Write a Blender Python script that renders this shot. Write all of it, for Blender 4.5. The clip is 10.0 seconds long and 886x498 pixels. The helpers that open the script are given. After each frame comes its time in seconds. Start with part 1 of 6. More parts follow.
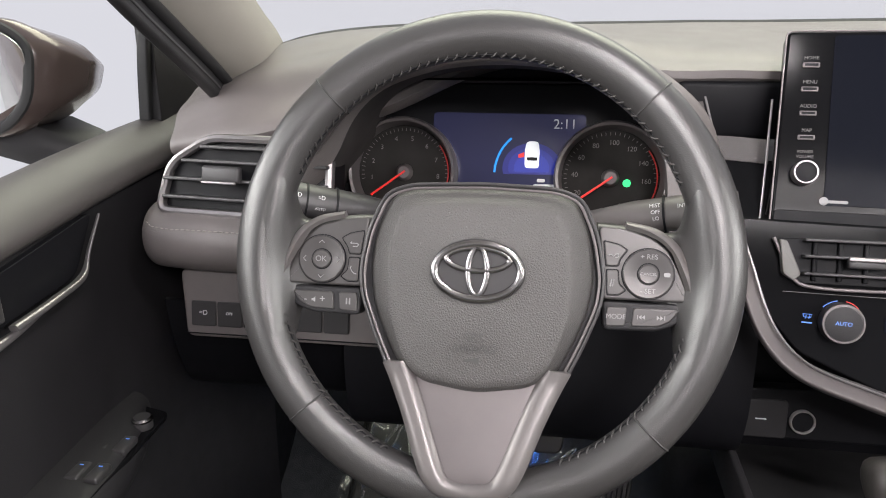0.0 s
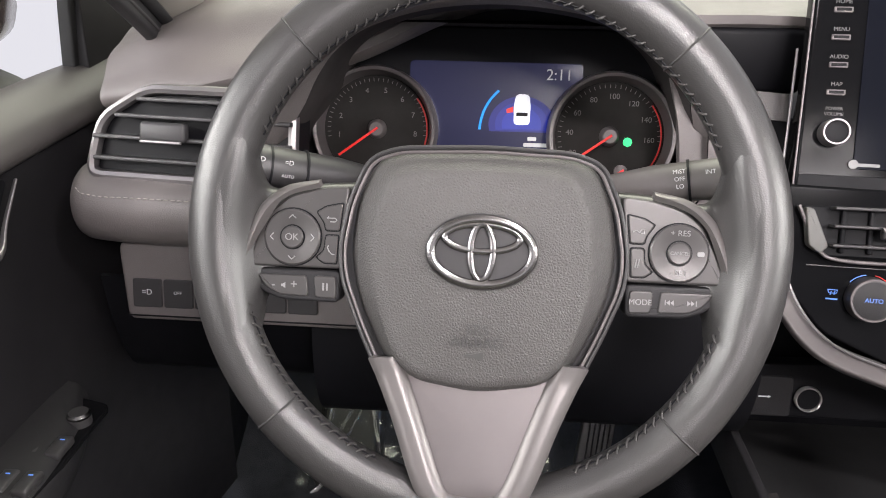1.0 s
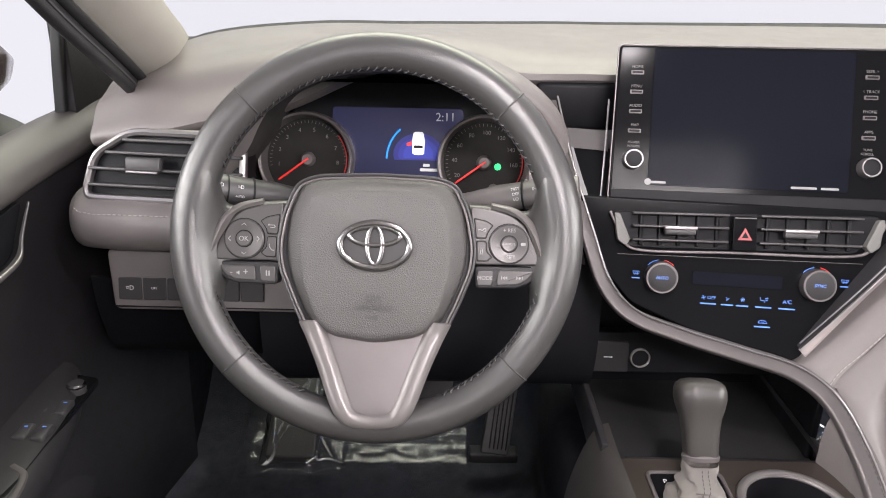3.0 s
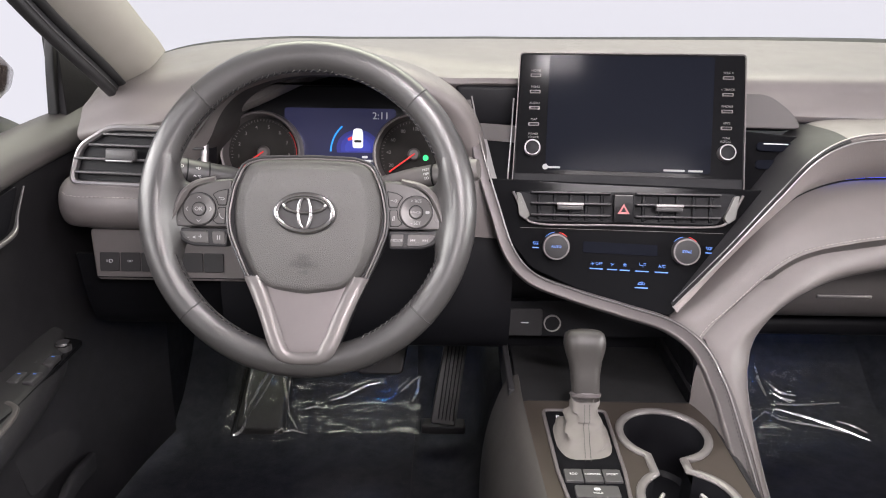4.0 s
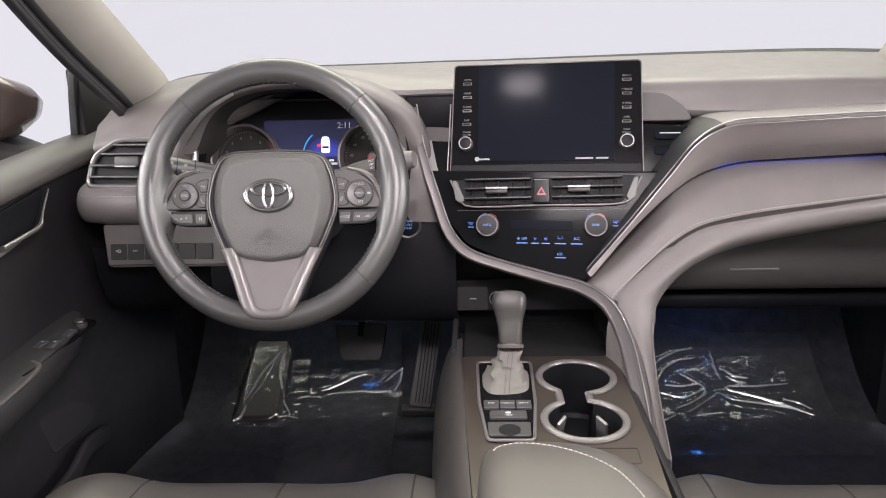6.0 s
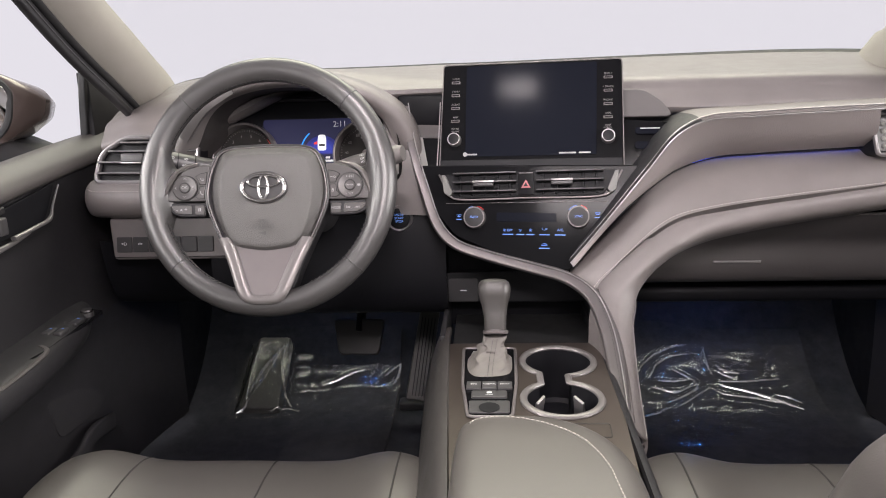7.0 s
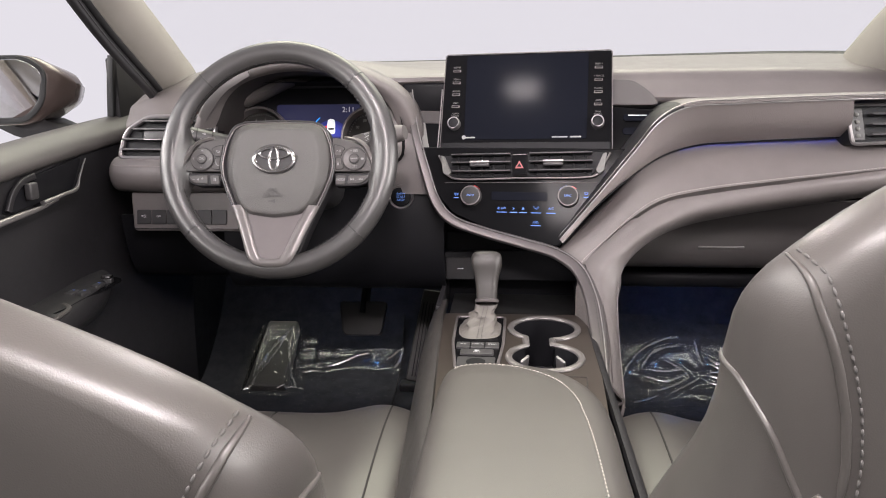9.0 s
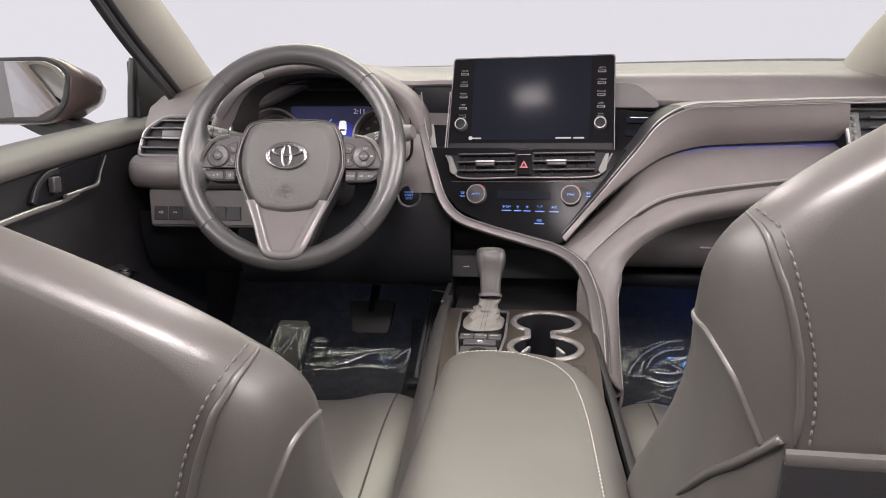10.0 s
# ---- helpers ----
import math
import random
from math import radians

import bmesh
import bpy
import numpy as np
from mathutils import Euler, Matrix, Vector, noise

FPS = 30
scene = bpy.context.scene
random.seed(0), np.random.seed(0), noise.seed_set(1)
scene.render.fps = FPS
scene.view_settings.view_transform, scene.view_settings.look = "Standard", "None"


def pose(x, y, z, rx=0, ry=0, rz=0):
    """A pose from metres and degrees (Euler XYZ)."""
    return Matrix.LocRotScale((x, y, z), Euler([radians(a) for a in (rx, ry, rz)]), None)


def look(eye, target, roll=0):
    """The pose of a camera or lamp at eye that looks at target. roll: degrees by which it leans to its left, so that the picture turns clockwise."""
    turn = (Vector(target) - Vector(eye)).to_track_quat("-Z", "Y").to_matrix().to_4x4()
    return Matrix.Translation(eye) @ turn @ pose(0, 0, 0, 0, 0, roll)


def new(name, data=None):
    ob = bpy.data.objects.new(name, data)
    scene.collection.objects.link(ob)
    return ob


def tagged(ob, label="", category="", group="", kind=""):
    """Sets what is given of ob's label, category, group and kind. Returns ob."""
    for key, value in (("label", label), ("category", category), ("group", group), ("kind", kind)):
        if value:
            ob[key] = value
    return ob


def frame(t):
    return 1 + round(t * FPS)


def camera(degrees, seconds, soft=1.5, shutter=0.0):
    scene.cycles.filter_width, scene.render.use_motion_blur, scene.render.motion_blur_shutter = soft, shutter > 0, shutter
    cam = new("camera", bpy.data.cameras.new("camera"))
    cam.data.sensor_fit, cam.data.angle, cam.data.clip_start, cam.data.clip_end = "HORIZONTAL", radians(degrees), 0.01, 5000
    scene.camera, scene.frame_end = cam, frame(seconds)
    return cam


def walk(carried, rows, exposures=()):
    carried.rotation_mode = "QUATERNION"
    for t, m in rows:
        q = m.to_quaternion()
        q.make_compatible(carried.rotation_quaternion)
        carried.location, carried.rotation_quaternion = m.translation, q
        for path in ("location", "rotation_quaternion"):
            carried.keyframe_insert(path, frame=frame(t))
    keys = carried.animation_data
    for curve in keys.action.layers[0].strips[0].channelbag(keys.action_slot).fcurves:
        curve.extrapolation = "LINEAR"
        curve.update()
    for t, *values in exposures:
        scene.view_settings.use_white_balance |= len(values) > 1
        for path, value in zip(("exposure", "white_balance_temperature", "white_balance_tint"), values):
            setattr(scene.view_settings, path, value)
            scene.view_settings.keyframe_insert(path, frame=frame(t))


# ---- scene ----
cam = camera(61.8, 10.0, soft=1.0)
METRES, EYE, TILT, LEAN, TURN = 1.015, 0.8111, -19, 0.3, 8.7
START_X, START_Y = -0.3173, -0.4929
ROWS = [
    (0.0, 0.0, 0.0, 0.0, 0.0, 0.0, -0.0),
    (0.5, -0.0126, 0.0488, 0.012, -2.36, -2.09, 0.24),
    (1.0, -0.0314, 0.0851, 0.0161, -4.32, -3.9, 0.31),
    (1.5, -0.0329, 0.1009, 0.029, -5.69, -4.88, 0.35),
    (2.0, -0.0453, 0.0538, 0.0574, -6.61, -4.46, 0.41),
    (2.5, -0.0372, -0.0313, 0.0401, -7.26, -3.51, 0.67),
    (3.0, -0.0072, -0.1278, 0.0093, -8.1, -2.6, 1.33),
    (4.5, 0.0856, -0.3443, -0.0723, -7.72, 0.26, 1.86),
    (5.0, 0.1067, -0.3945, -0.098, -6.96, 1.41, 1.99),
    (5.5, 0.1302, -0.4387, -0.1282, -6.26, 2.42, 2.54),
    (6.0, 0.152, -0.4666, -0.1501, -5.56, 3.05, 3.1),
    (7.5, 0.1918, -0.5351, -0.2069, -4.01, 4.68, 2.62),
    (8.0, 0.1922, -0.5541, -0.2261, -3.72, 5.21, 2.16),
    (8.5, 0.1992, -0.5662, -0.247, -3.51, 5.55, 1.85),
    (9.0, 0.2061, -0.5811, -0.27, -3.36, 5.88, 1.53),
    (9.5, 0.2103, -0.5983, -0.2861, -2.93, 6.41, 1.13),
    (10.0, 0.2142, -0.6144, -0.3034, -2.48, 7.0, 0.79),
]
LEVELS = ((0.0, -0.10, 6350, 6), (1.0, 0.04, 6400, 7), (2.0, 0.18, 6400, 8), (4.5, 0.10, 6350, 9), (6.0, 0.04, 6400, 9.5), (7.5, 0.0, 6500, 10), (10.0, 0.0, 6500, 10))
walk(cam, [(t, pose(START_X, START_Y, EYE, TILT, LEAN, TURN) @ pose(METRES * x, METRES * y, METRES * z, 90 + pitch, roll, yaw)) for t, x, y, z, yaw, pitch, roll in ROWS], LEVELS)

from mathutils.bvhtree import BVHTree

# ---- world, light, exposure ----
world = bpy.data.worlds.new("world")
scene.world = world
world.use_nodes = True
world.node_tree.nodes["Background"].inputs[0].default_value = (0.9, 0.93, 0.95, 1)
world.node_tree.nodes["Background"].inputs[1].default_value = 0.5


def softbox(name, eye, target, w, h, watts, color):
    """A rectangular area lamp: booth lamps, cabin lamps and added fill."""
    lamp = bpy.data.lights.new(name, "AREA")
    lamp.shape, lamp.size, lamp.size_y, lamp.energy, lamp.color = "RECTANGLE", w, h, watts, color
    new(name, lamp).matrix_world = look(eye, target)


softbox("booth_lamp_front", (0, 1.7, 2.9), (0, 0.2, 0.6), 3.4, 1.6, 112, (1.0, 0.99, 0.77))
softbox("booth_lamp_left", (-2.8, -0.6, 1.45), (0, -0.2, 0.6), 2.4, 0.5, 66, (1.0, 0.95, 0.92))
softbox("booth_lamp_right", (2.8, -0.8, 1.45), (0, -0.2, 0.6), 2.4, 0.6, 100, (1.0, 0.95, 0.92))
# Two unseen fill lamps, added to brighten the faces turned to the rear.
softbox("rear_fill_left", (-2.7, -2.5, 1.75), (0, -0.2, 0.6), 1.6, 1.1, 46, (1.0, 0.94, 0.92))
softbox("rear_fill_right", (2.7, -2.5, 1.45), (0, -0.2, 0.6), 1.6, 1.1, 42, (1.0, 0.94, 0.92))
softbox("map_lamp_light", (-0.135, -0.33, 1.148), (-0.135, -0.17, 0.5), 0.08, 0.06, 4.0, (1.0, 0.91, 0.92))
softbox("dome_lamp_light", (0, -1.02, 1.165), (0, -0.4, 0.5), 0.34, 0.20, 15.0, (1.0, 0.91, 0.92))


# ---- materials ----
def material(name, color, rough=0.5, metal=0.0, grain=0, relief=0.0, tone=0.12, coat=0.0, cells=False, emit=None, power=0.0, patch=9.0, spec=0.5):
    """A surface with grain at a small scale and uneven tone and gloss at a larger one."""
    mt = bpy.data.materials.new(name)
    mt.use_nodes = True
    nt = mt.node_tree
    b = nt.nodes["Principled BSDF"]
    b.inputs["Base Color"].default_value = (*color, 1)
    b.inputs["Roughness"].default_value = rough
    b.inputs["Metallic"].default_value = metal
    b.inputs["Specular IOR Level"].default_value = spec
    b.inputs["Coat Weight"].default_value = coat
    b.inputs["Coat Roughness"].default_value = 0.05
    if emit:
        b.inputs["Emission Color"].default_value = (*emit, 1)
        b.inputs["Emission Strength"].default_value = power
    where = nt.nodes.new("ShaderNodeTexCoord")
    if tone:
        n1 = nt.nodes.new("ShaderNodeTexNoise")
        n1.inputs["Scale"].default_value = patch
        n1.inputs["Detail"].default_value = 6
        n1.inputs["Roughness"].default_value = 0.65
        nt.links.new(where.outputs["Object"], n1.inputs["Vector"])
        m1 = nt.nodes.new("ShaderNodeMapRange")
        m1.inputs["From Min"].default_value, m1.inputs["From Max"].default_value = 0.3, 0.7
        m1.inputs["To Min"].default_value, m1.inputs["To Max"].default_value = 1 - tone, 1 + tone
        nt.links.new(n1.outputs["Fac"], m1.inputs["Value"])
        hue = nt.nodes.new("ShaderNodeHueSaturation")
        hue.inputs["Color"].default_value = (*color, 1)
        nt.links.new(m1.outputs["Result"], hue.inputs["Value"])
        nt.links.new(hue.outputs["Color"], b.inputs["Base Color"])
        m2 = nt.nodes.new("ShaderNodeMapRange")
        m2.inputs["From Min"].default_value, m2.inputs["From Max"].default_value = 0.25, 0.75
        m2.inputs["To Min"].default_value, m2.inputs["To Max"].default_value = max(0.02, rough - min(0.06, tone * 0.4)), min(1, rough + min(0.06, tone * 0.4))
        n2 = nt.nodes.new("ShaderNodeTexNoise")
        n2.inputs["Scale"].default_value = patch * 5
        n2.inputs["Detail"].default_value = 4
        nt.links.new(where.outputs["Object"], n2.inputs["Vector"])
        nt.links.new(n2.outputs["Fac"], m2.inputs["Value"])
        nt.links.new(m2.outputs["Result"], b.inputs["Roughness"])
    if grain:
        g = nt.nodes.new("ShaderNodeTexVoronoi" if cells else "ShaderNodeTexNoise")
        g.inputs["Scale"].default_value = grain
        if cells:
            g.feature = "DISTANCE_TO_EDGE"
        nt.links.new(where.outputs["Object"], g.inputs["Vector"])
        bump = nt.nodes.new("ShaderNodeBump")
        bump.inputs["Strength"].default_value = relief
        bump.inputs["Distance"].default_value = 0.0010
        nt.links.new(g.outputs["Distance" if cells else "Fac"], bump.inputs["Height"])
        nt.links.new(bump.outputs["Normal"], b.inputs["Normal"])
    return mt


DASH = material("soft_dash", (0.165, 0.147, 0.145), 0.44, grain=900, relief=0.3, tone=0.10, cells=True, spec=0.6)
LEATHER = material("wheel_leather", (0.043, 0.041, 0.041), 0.34, grain=700, relief=0.16, tone=0.08, cells=True, spec=0.9)
HUB = material("hub_vinyl", (0.088, 0.084, 0.082), 0.44, grain=520, relief=0.7, tone=0.06, cells=True, spec=0.5)
SEAT = material("seat_leather", (0.078, 0.072, 0.067), 0.37, grain=700, relief=0.10, tone=0.08, cells=True, spec=0.65, patch=5)
PLASTIC = material("dark_plastic", (0.024, 0.023, 0.025), 0.5, grain=1200, relief=0.2, tone=0.10, spec=0.35)
DOORSKIN = material("door_vinyl", (0.070, 0.063, 0.062), 0.46, grain=900, relief=0.22, tone=0.07, cells=True)
BLACK = material("black_plastic", (0.008, 0.008, 0.010), 0.5, tone=0.15, spec=0.2)
PIANO = material("piano_black", (0.008, 0.008, 0.009), 0.12, coat=0.0, tone=0.0, spec=0.05)
SATIN = material("satin_silver", (0.36, 0.34, 0.345), 0.40, metal=0.85, tone=0.04, patch=20)
VENTGREY = material("vent_grey", (0.15, 0.148, 0.14), 0.45, tone=0.05)
SPOKE = material("spoke_silver", (0.175, 0.162, 0.160), 0.34, metal=0.35, tone=0.04, patch=20)
SMOKE = material("smoked_metal", (0.165, 0.148, 0.150), 0.42, metal=0.45, tone=0.05, patch=16)
STRIP = material("strip_metal", (0.118, 0.106, 0.107), 0.40, metal=0.45, tone=0.05, patch=16)
BRONZE = material("bronze_trim", (0.080, 0.066, 0.057), 0.30, metal=0.45, tone=0.05, patch=16)
CHROME = material("chrome", (0.31, 0.30, 0.30), 0.24, metal=1.0, tone=0.0)
PILLAR = material("pillar_cloth", (0.27, 0.252, 0.225), 0.85, grain=1500, relief=0.25, tone=0.05)
CARPET = material("carpet", (0.025, 0.026, 0.032), 0.95, grain=700, relief=0.8, tone=0.3, patch=30, spec=0.2)
THREAD = material("pale_thread", (0.42, 0.39, 0.36), 0.7, tone=0.05)
RIMTHREAD = material("rim_thread", (0.055, 0.052, 0.051), 0.5, tone=0.05)
DARKTHREAD = material("dark_thread", (0.042, 0.040, 0.040), 0.6, tone=0.05)
GLASSBLACK = material("screen_glass", (0.010, 0.011, 0.016), 0.13, tone=0.0, spec=0.016)
KNOB = material("knob_leather", (0.052, 0.048, 0.046), 0.34, grain=900, relief=0.2, tone=0.08, cells=True)
SEAMDARK = material("seam_shadow", (0.03, 0.028, 0.027), 0.8, tone=0)
EMBOSS = material("embossed_letters", (0.066, 0.064, 0.063), 0.5, tone=0)
GLOVE = material("glove_plastic", (0.085, 0.077, 0.077), 0.5, grain=1000, relief=0.2, tone=0.06)
PADMETAL = material("pad_metal", (0.085, 0.080, 0.080), 0.36, metal=0.35, tone=0.05, patch=20)
BAND = material("perforated_band", (0.31, 0.275, 0.27), 0.46, metal=0.3, grain=430, relief=0.9, tone=0.04, cells=True)
KEY = material("switch_key", (0.046, 0.044, 0.046), 0.42, tone=0.06, patch=20)
ICON = material("icon_white", (0.6, 0.6, 0.6), 0.5, tone=0, emit=(0.9, 0.92, 1.0), power=0.10)
ICONDIM = material("icon_grey", (0.30, 0.295, 0.30), 0.5, tone=0)
LED = material("led_blue", (0.1, 0.2, 0.6), 0.4, tone=0, emit=(0.20, 0.40, 1.0), power=0.5)
RED = material("needle_red", (0.75, 0.03, 0.03), 0.4, tone=0, emit=(1.0, 0.05, 0.04), power=0.22)
GAUGEMARK = material("gauge_mark", (0.19, 0.18, 0.18), 0.6, tone=0)
# Darker copy of the door colour, for the shade low in the cabin.
DOORLOW = material("door_shade_plastic", (0.019, 0.018, 0.020), 0.46, grain=1000, relief=0.25, tone=0.12)
WARNRED = material("warning_red", (0.40, 0.08, 0.09), 0.35, tone=0)
GREEN = material("lamp_green", (0.05, 0.6, 0.2), 0.4, tone=0, emit=(0.03, 0.85, 0.22), power=1.0)
PAINT = material("car_paint", (0.105, 0.078, 0.072), 0.26, metal=0.3, coat=0.6, tone=0.03)
MIRROR = material("mirror_glass", (0.85, 0.86, 0.87), 0.015, metal=1.0, tone=0)
PEDAL = material("pedal_rubber", (0.033, 0.032, 0.032), 0.5, tone=0.1)
RUBBER = material("rubber", (0.02, 0.02, 0.021), 0.6, tone=0.12)


def clear(name, rough, amount, tint=(1, 1, 1), haze=0.0):
    """A thin clear pane or film: mostly see-through, with a gloss that grows at a slant."""
    mt = bpy.data.materials.new(name)
    mt.use_nodes = True
    nt = mt.node_tree
    nt.nodes.remove(nt.nodes["Principled BSDF"])
    out = nt.nodes["Material Output"]
    see, shine, mix, fr = (nt.nodes.new("ShaderNodeBsdf" + k) if k in ("Transparent", "Glossy") else nt.nodes.new("ShaderNode" + k) for k in ("Transparent", "Glossy", "MixShader", "Fresnel"))
    see.inputs[0].default_value = (*tint, 1)
    shine.inputs["Roughness"].default_value = rough
    if amount is None:
        mix.inputs[0].default_value = 0.02
    else:
        fr.inputs[0].default_value = amount
        nt.links.new(fr.outputs[0], mix.inputs[0])
    nt.links.new(see.outputs[0], mix.inputs[1])
    nt.links.new(shine.outputs[0], mix.inputs[2])
    nt.links.new(mix.outputs[0], out.inputs[0])
    if haze:
        pale, blend = nt.nodes.new("ShaderNodeBsdfDiffuse"), nt.nodes.new("ShaderNodeMixShader")
        pale.inputs[0].default_value, blend.inputs[0].default_value = (0.75, 0.72, 0.71, 1), haze
        nt.links.new(mix.outputs[0], blend.inputs[1])
        nt.links.new(pale.outputs[0], blend.inputs[2])
        nt.links.new(blend.outputs[0], out.inputs[0])
    return mt


PANE = clear("window_glass", 0.0, None)
FILM = clear("floor_film", 0.13, 1.5, haze=0.016)
FOLD = clear("film_fold", 0.20, 4.0, haze=0.05)


# ---- mesh helpers ----
def spline(pts, n):
    """n points on a smooth curve through pts."""
    p = np.array(pts, float)
    seg = np.r_[0, np.cumsum(np.linalg.norm(np.diff(p, axis=0), axis=1) ** 0.5 + 1e-9)]
    slope = np.gradient(p, seg, axis=0)
    out = []
    for u in np.linspace(0, seg[-1], n):
        k = min(max(int(np.searchsorted(seg, u)) - 1, 0), len(p) - 2)
        h = seg[k + 1] - seg[k]
        s = (u - seg[k]) / h
        out.append((2 * s**3 - 3 * s**2 + 1) * p[k] + (s**3 - 2 * s**2 + s) * h * slope[k] + (-2 * s**3 + 3 * s**2) * p[k + 1] + (s**3 - s**2) * h * slope[k + 1])
    return np.array(out)


def grid(rows, close_u=False, close_v=False, caps=False):
    """A mesh over rows of points."""
    bm = bmesh.new()
    vs = [[bm.verts.new(tuple(p)) for p in row] for row in rows]
    nu, nv = len(vs), len(vs[0])
    for i in range(nu if close_u else nu - 1):
        for j in range(nv if close_v else nv - 1):
            bm.faces.new((vs[i][j], vs[i][(j + 1) % nv], vs[(i + 1) % nu][(j + 1) % nv], vs[(i + 1) % nu][j]))
    if caps:
        bm.faces.new(vs[0][::-1])
        bm.faces.new(vs[-1])
    bmesh.ops.recalc_face_normals(bm, faces=bm.faces)
    return bm


def skin(rows, nu, nv):
    """Points of a smooth skin through control rows."""
    mid = [spline(r, nv) for r in rows]
    cols = [spline([m[j] for m in mid], nu) for j in range(nv)]
    return np.array(cols).transpose(1, 0, 2)


def sheet(rows, nu, nv, thick=0.004, flip=False):
    """A smooth skin through control rows, given a thickness away from its outer side."""
    pts = skin(rows, nu, nv)
    du, dv = np.gradient(pts, axis=0), np.gradient(pts, axis=1)
    nrm = np.cross(du, dv)
    nrm /= np.linalg.norm(nrm, axis=2, keepdims=True) + 1e-12
    if flip:
        nrm = -nrm
    back = pts - nrm * thick
    ring = [np.concatenate([pts[i], back[i][::-1]]) for i in range(nu)]
    return grid(ring, close_v=True, caps=True)


def sweep(path, section, up=(0, 0, 1), closed=False, scale=None, caps=True):
    """A section (x to the side, y up) drawn along a path."""
    p = np.array(path, float)
    n = len(p)
    rows = []
    for i in range(n):
        a, c = (p[i - 1], p[(i + 1) % n]) if closed else (p[max(i - 1, 0)], p[min(i + 1, n - 1)])
        t = (c - a) / (np.linalg.norm(c - a) + 1e-12)
        side = np.cross(t, up)
        side /= np.linalg.norm(side) + 1e-12
        top = np.cross(side, t)
        k = 1 if scale is None else scale[i]
        rows.append([p[i] + k * (x * side + y * top) for x, y in section])
    return grid(rows, close_u=closed, close_v=True, caps=caps and not closed)


def oval(a, b=None, n=14):
    b = a if b is None else b
    return [(a * math.cos(2 * math.pi * k / n), b * math.sin(2 * math.pi * k / n)) for k in range(n)]


def rrect(w, h, r, n=4):
    out = []
    for cx, cy, a0 in ((w / 2 - r, h / 2 - r, 0), (-w / 2 + r, h / 2 - r, 90), (-w / 2 + r, -h / 2 + r, 180), (w / 2 - r, -h / 2 + r, 270)):
        out += [(cx + r * math.cos(radians(a0 + 90 * k / n)), cy + r * math.sin(radians(a0 + 90 * k / n))) for k in range(n + 1)]
    return out


def rounded(poly, r, n=4):
    """A polygon with its corners rounded."""
    out, m = [], len(poly)
    for i in range(m):
        a, b, c = (np.array(poly[(i + k) % m], float) for k in (-1, 0, 1))
        la, lc = np.linalg.norm(a - b), np.linalg.norm(c - b)
        d = min(r, 0.45 * la, 0.45 * lc)
        p, q = b + (a - b) / la * d, b + (c - b) / lc * d
        for k in range(n + 1):
            s = k / n
            out.append(tuple((1 - s) ** 2 * p + 2 * s * (1 - s) * b + s * s * q))
    return out


def inset(poly, d):
    p = np.array(poly, float)
    area = 0.5 * np.sum(p[:, 0] * np.roll(p[:, 1], -1) - p[:, 1] * np.roll(p[:, 0], -1))
    e1, e2 = p - np.roll(p, 1, 0), np.roll(p, -1, 0) - p
    nn = []
    for a, b in zip(e1, e2):
        n1 = np.array([-a[1], a[0]]) / (np.linalg.norm(a) + 1e-12)
        n2 = np.array([-b[1], b[0]]) / (np.linalg.norm(b) + 1e-12)
        v = n1 + n2
        nn.append(v / max(0.5, v @ v / 2))
    return p + np.array(nn) * d * (1 if area > 0 else -1)


def slab(poly, depth, bevel=0.0015, dome=0.0, steps=3, m=None):
    """A plate in the xy plane, its face at z = 0 with rounded edges, its back at -depth; dome lifts the middle of the face."""
    rows = [[(x, y, -depth) for x, y in poly]]
    for k in range(steps + 1):
        a = math.pi / 2 * k / steps
        q = inset(poly, bevel * (1 - math.cos(a)))
        rows.append([(x, y, -bevel * (1 - math.sin(a))) for x, y in q])
    if not dome:
        rows.append([(x, y, 0.0) for x, y in inset(poly, bevel * 1.25 + 0.00005)])
    if dome:
        c = np.mean(poly, axis=0)
        top = np.array([(x, y) for x, y, z in rows[-1]])
        for s in (0.9, 0.72, 0.45, 0.2):
            rows.append([(*(c + (p - c) * s), dome * (1 - s**2.2)) for p in top])
    bm = grid(rows, close_v=True, caps=True)
    if m:
        bm.transform(m)
    return bm


def lathe(profile, n=24, m=None, caps=True):
    """A turned form: (radius, z) round the z axis."""
    bm = grid([[(r * math.cos(2 * math.pi * k / n), r * math.sin(2 * math.pi * k / n), z) for k in range(n)] for r, z in profile], close_v=True, caps=caps)
    if m:
        bm.transform(m)
    return bm


def box(cx, cy, cz, sx, sy, sz, bevel=0.003, m=None):
    bm = bmesh.new()
    bmesh.ops.create_cube(bm, size=1)
    bmesh.ops.transform(bm, matrix=Matrix.Translation((cx, cy, cz)) @ Matrix.Diagonal((sx, sy, sz, 1)), verts=bm.verts)
    if bevel:
        bmesh.ops.bevel(bm, geom=bm.edges[:], offset=bevel, segments=3, affect="EDGES", profile=0.5)
    if m:
        bm.transform(m)
    return bm


def join(*bms):
    out = bmesh.new()
    for b in bms:
        me = bpy.data.meshes.new("tmp")
        b.to_mesh(me)
        out.from_mesh(me)
        bpy.data.meshes.remove(me)
        b.free()
    return out


def finish(name, bm, mat, sharp=38):
    me = bpy.data.meshes.new(name)
    bm.to_mesh(me)
    bm.free()
    me.materials.append(mat)
    for f in me.polygons:
        f.use_smooth = True
    me.set_sharp_from_angle(angle=radians(sharp))
    return me


def thing(name, label, category, at=(0, 0, 0), group="", kind=""):
    ob = new(name)
    ob.empty_display_size = 0.05
    ob.location = at
    return tagged(ob, label, category, group, kind)


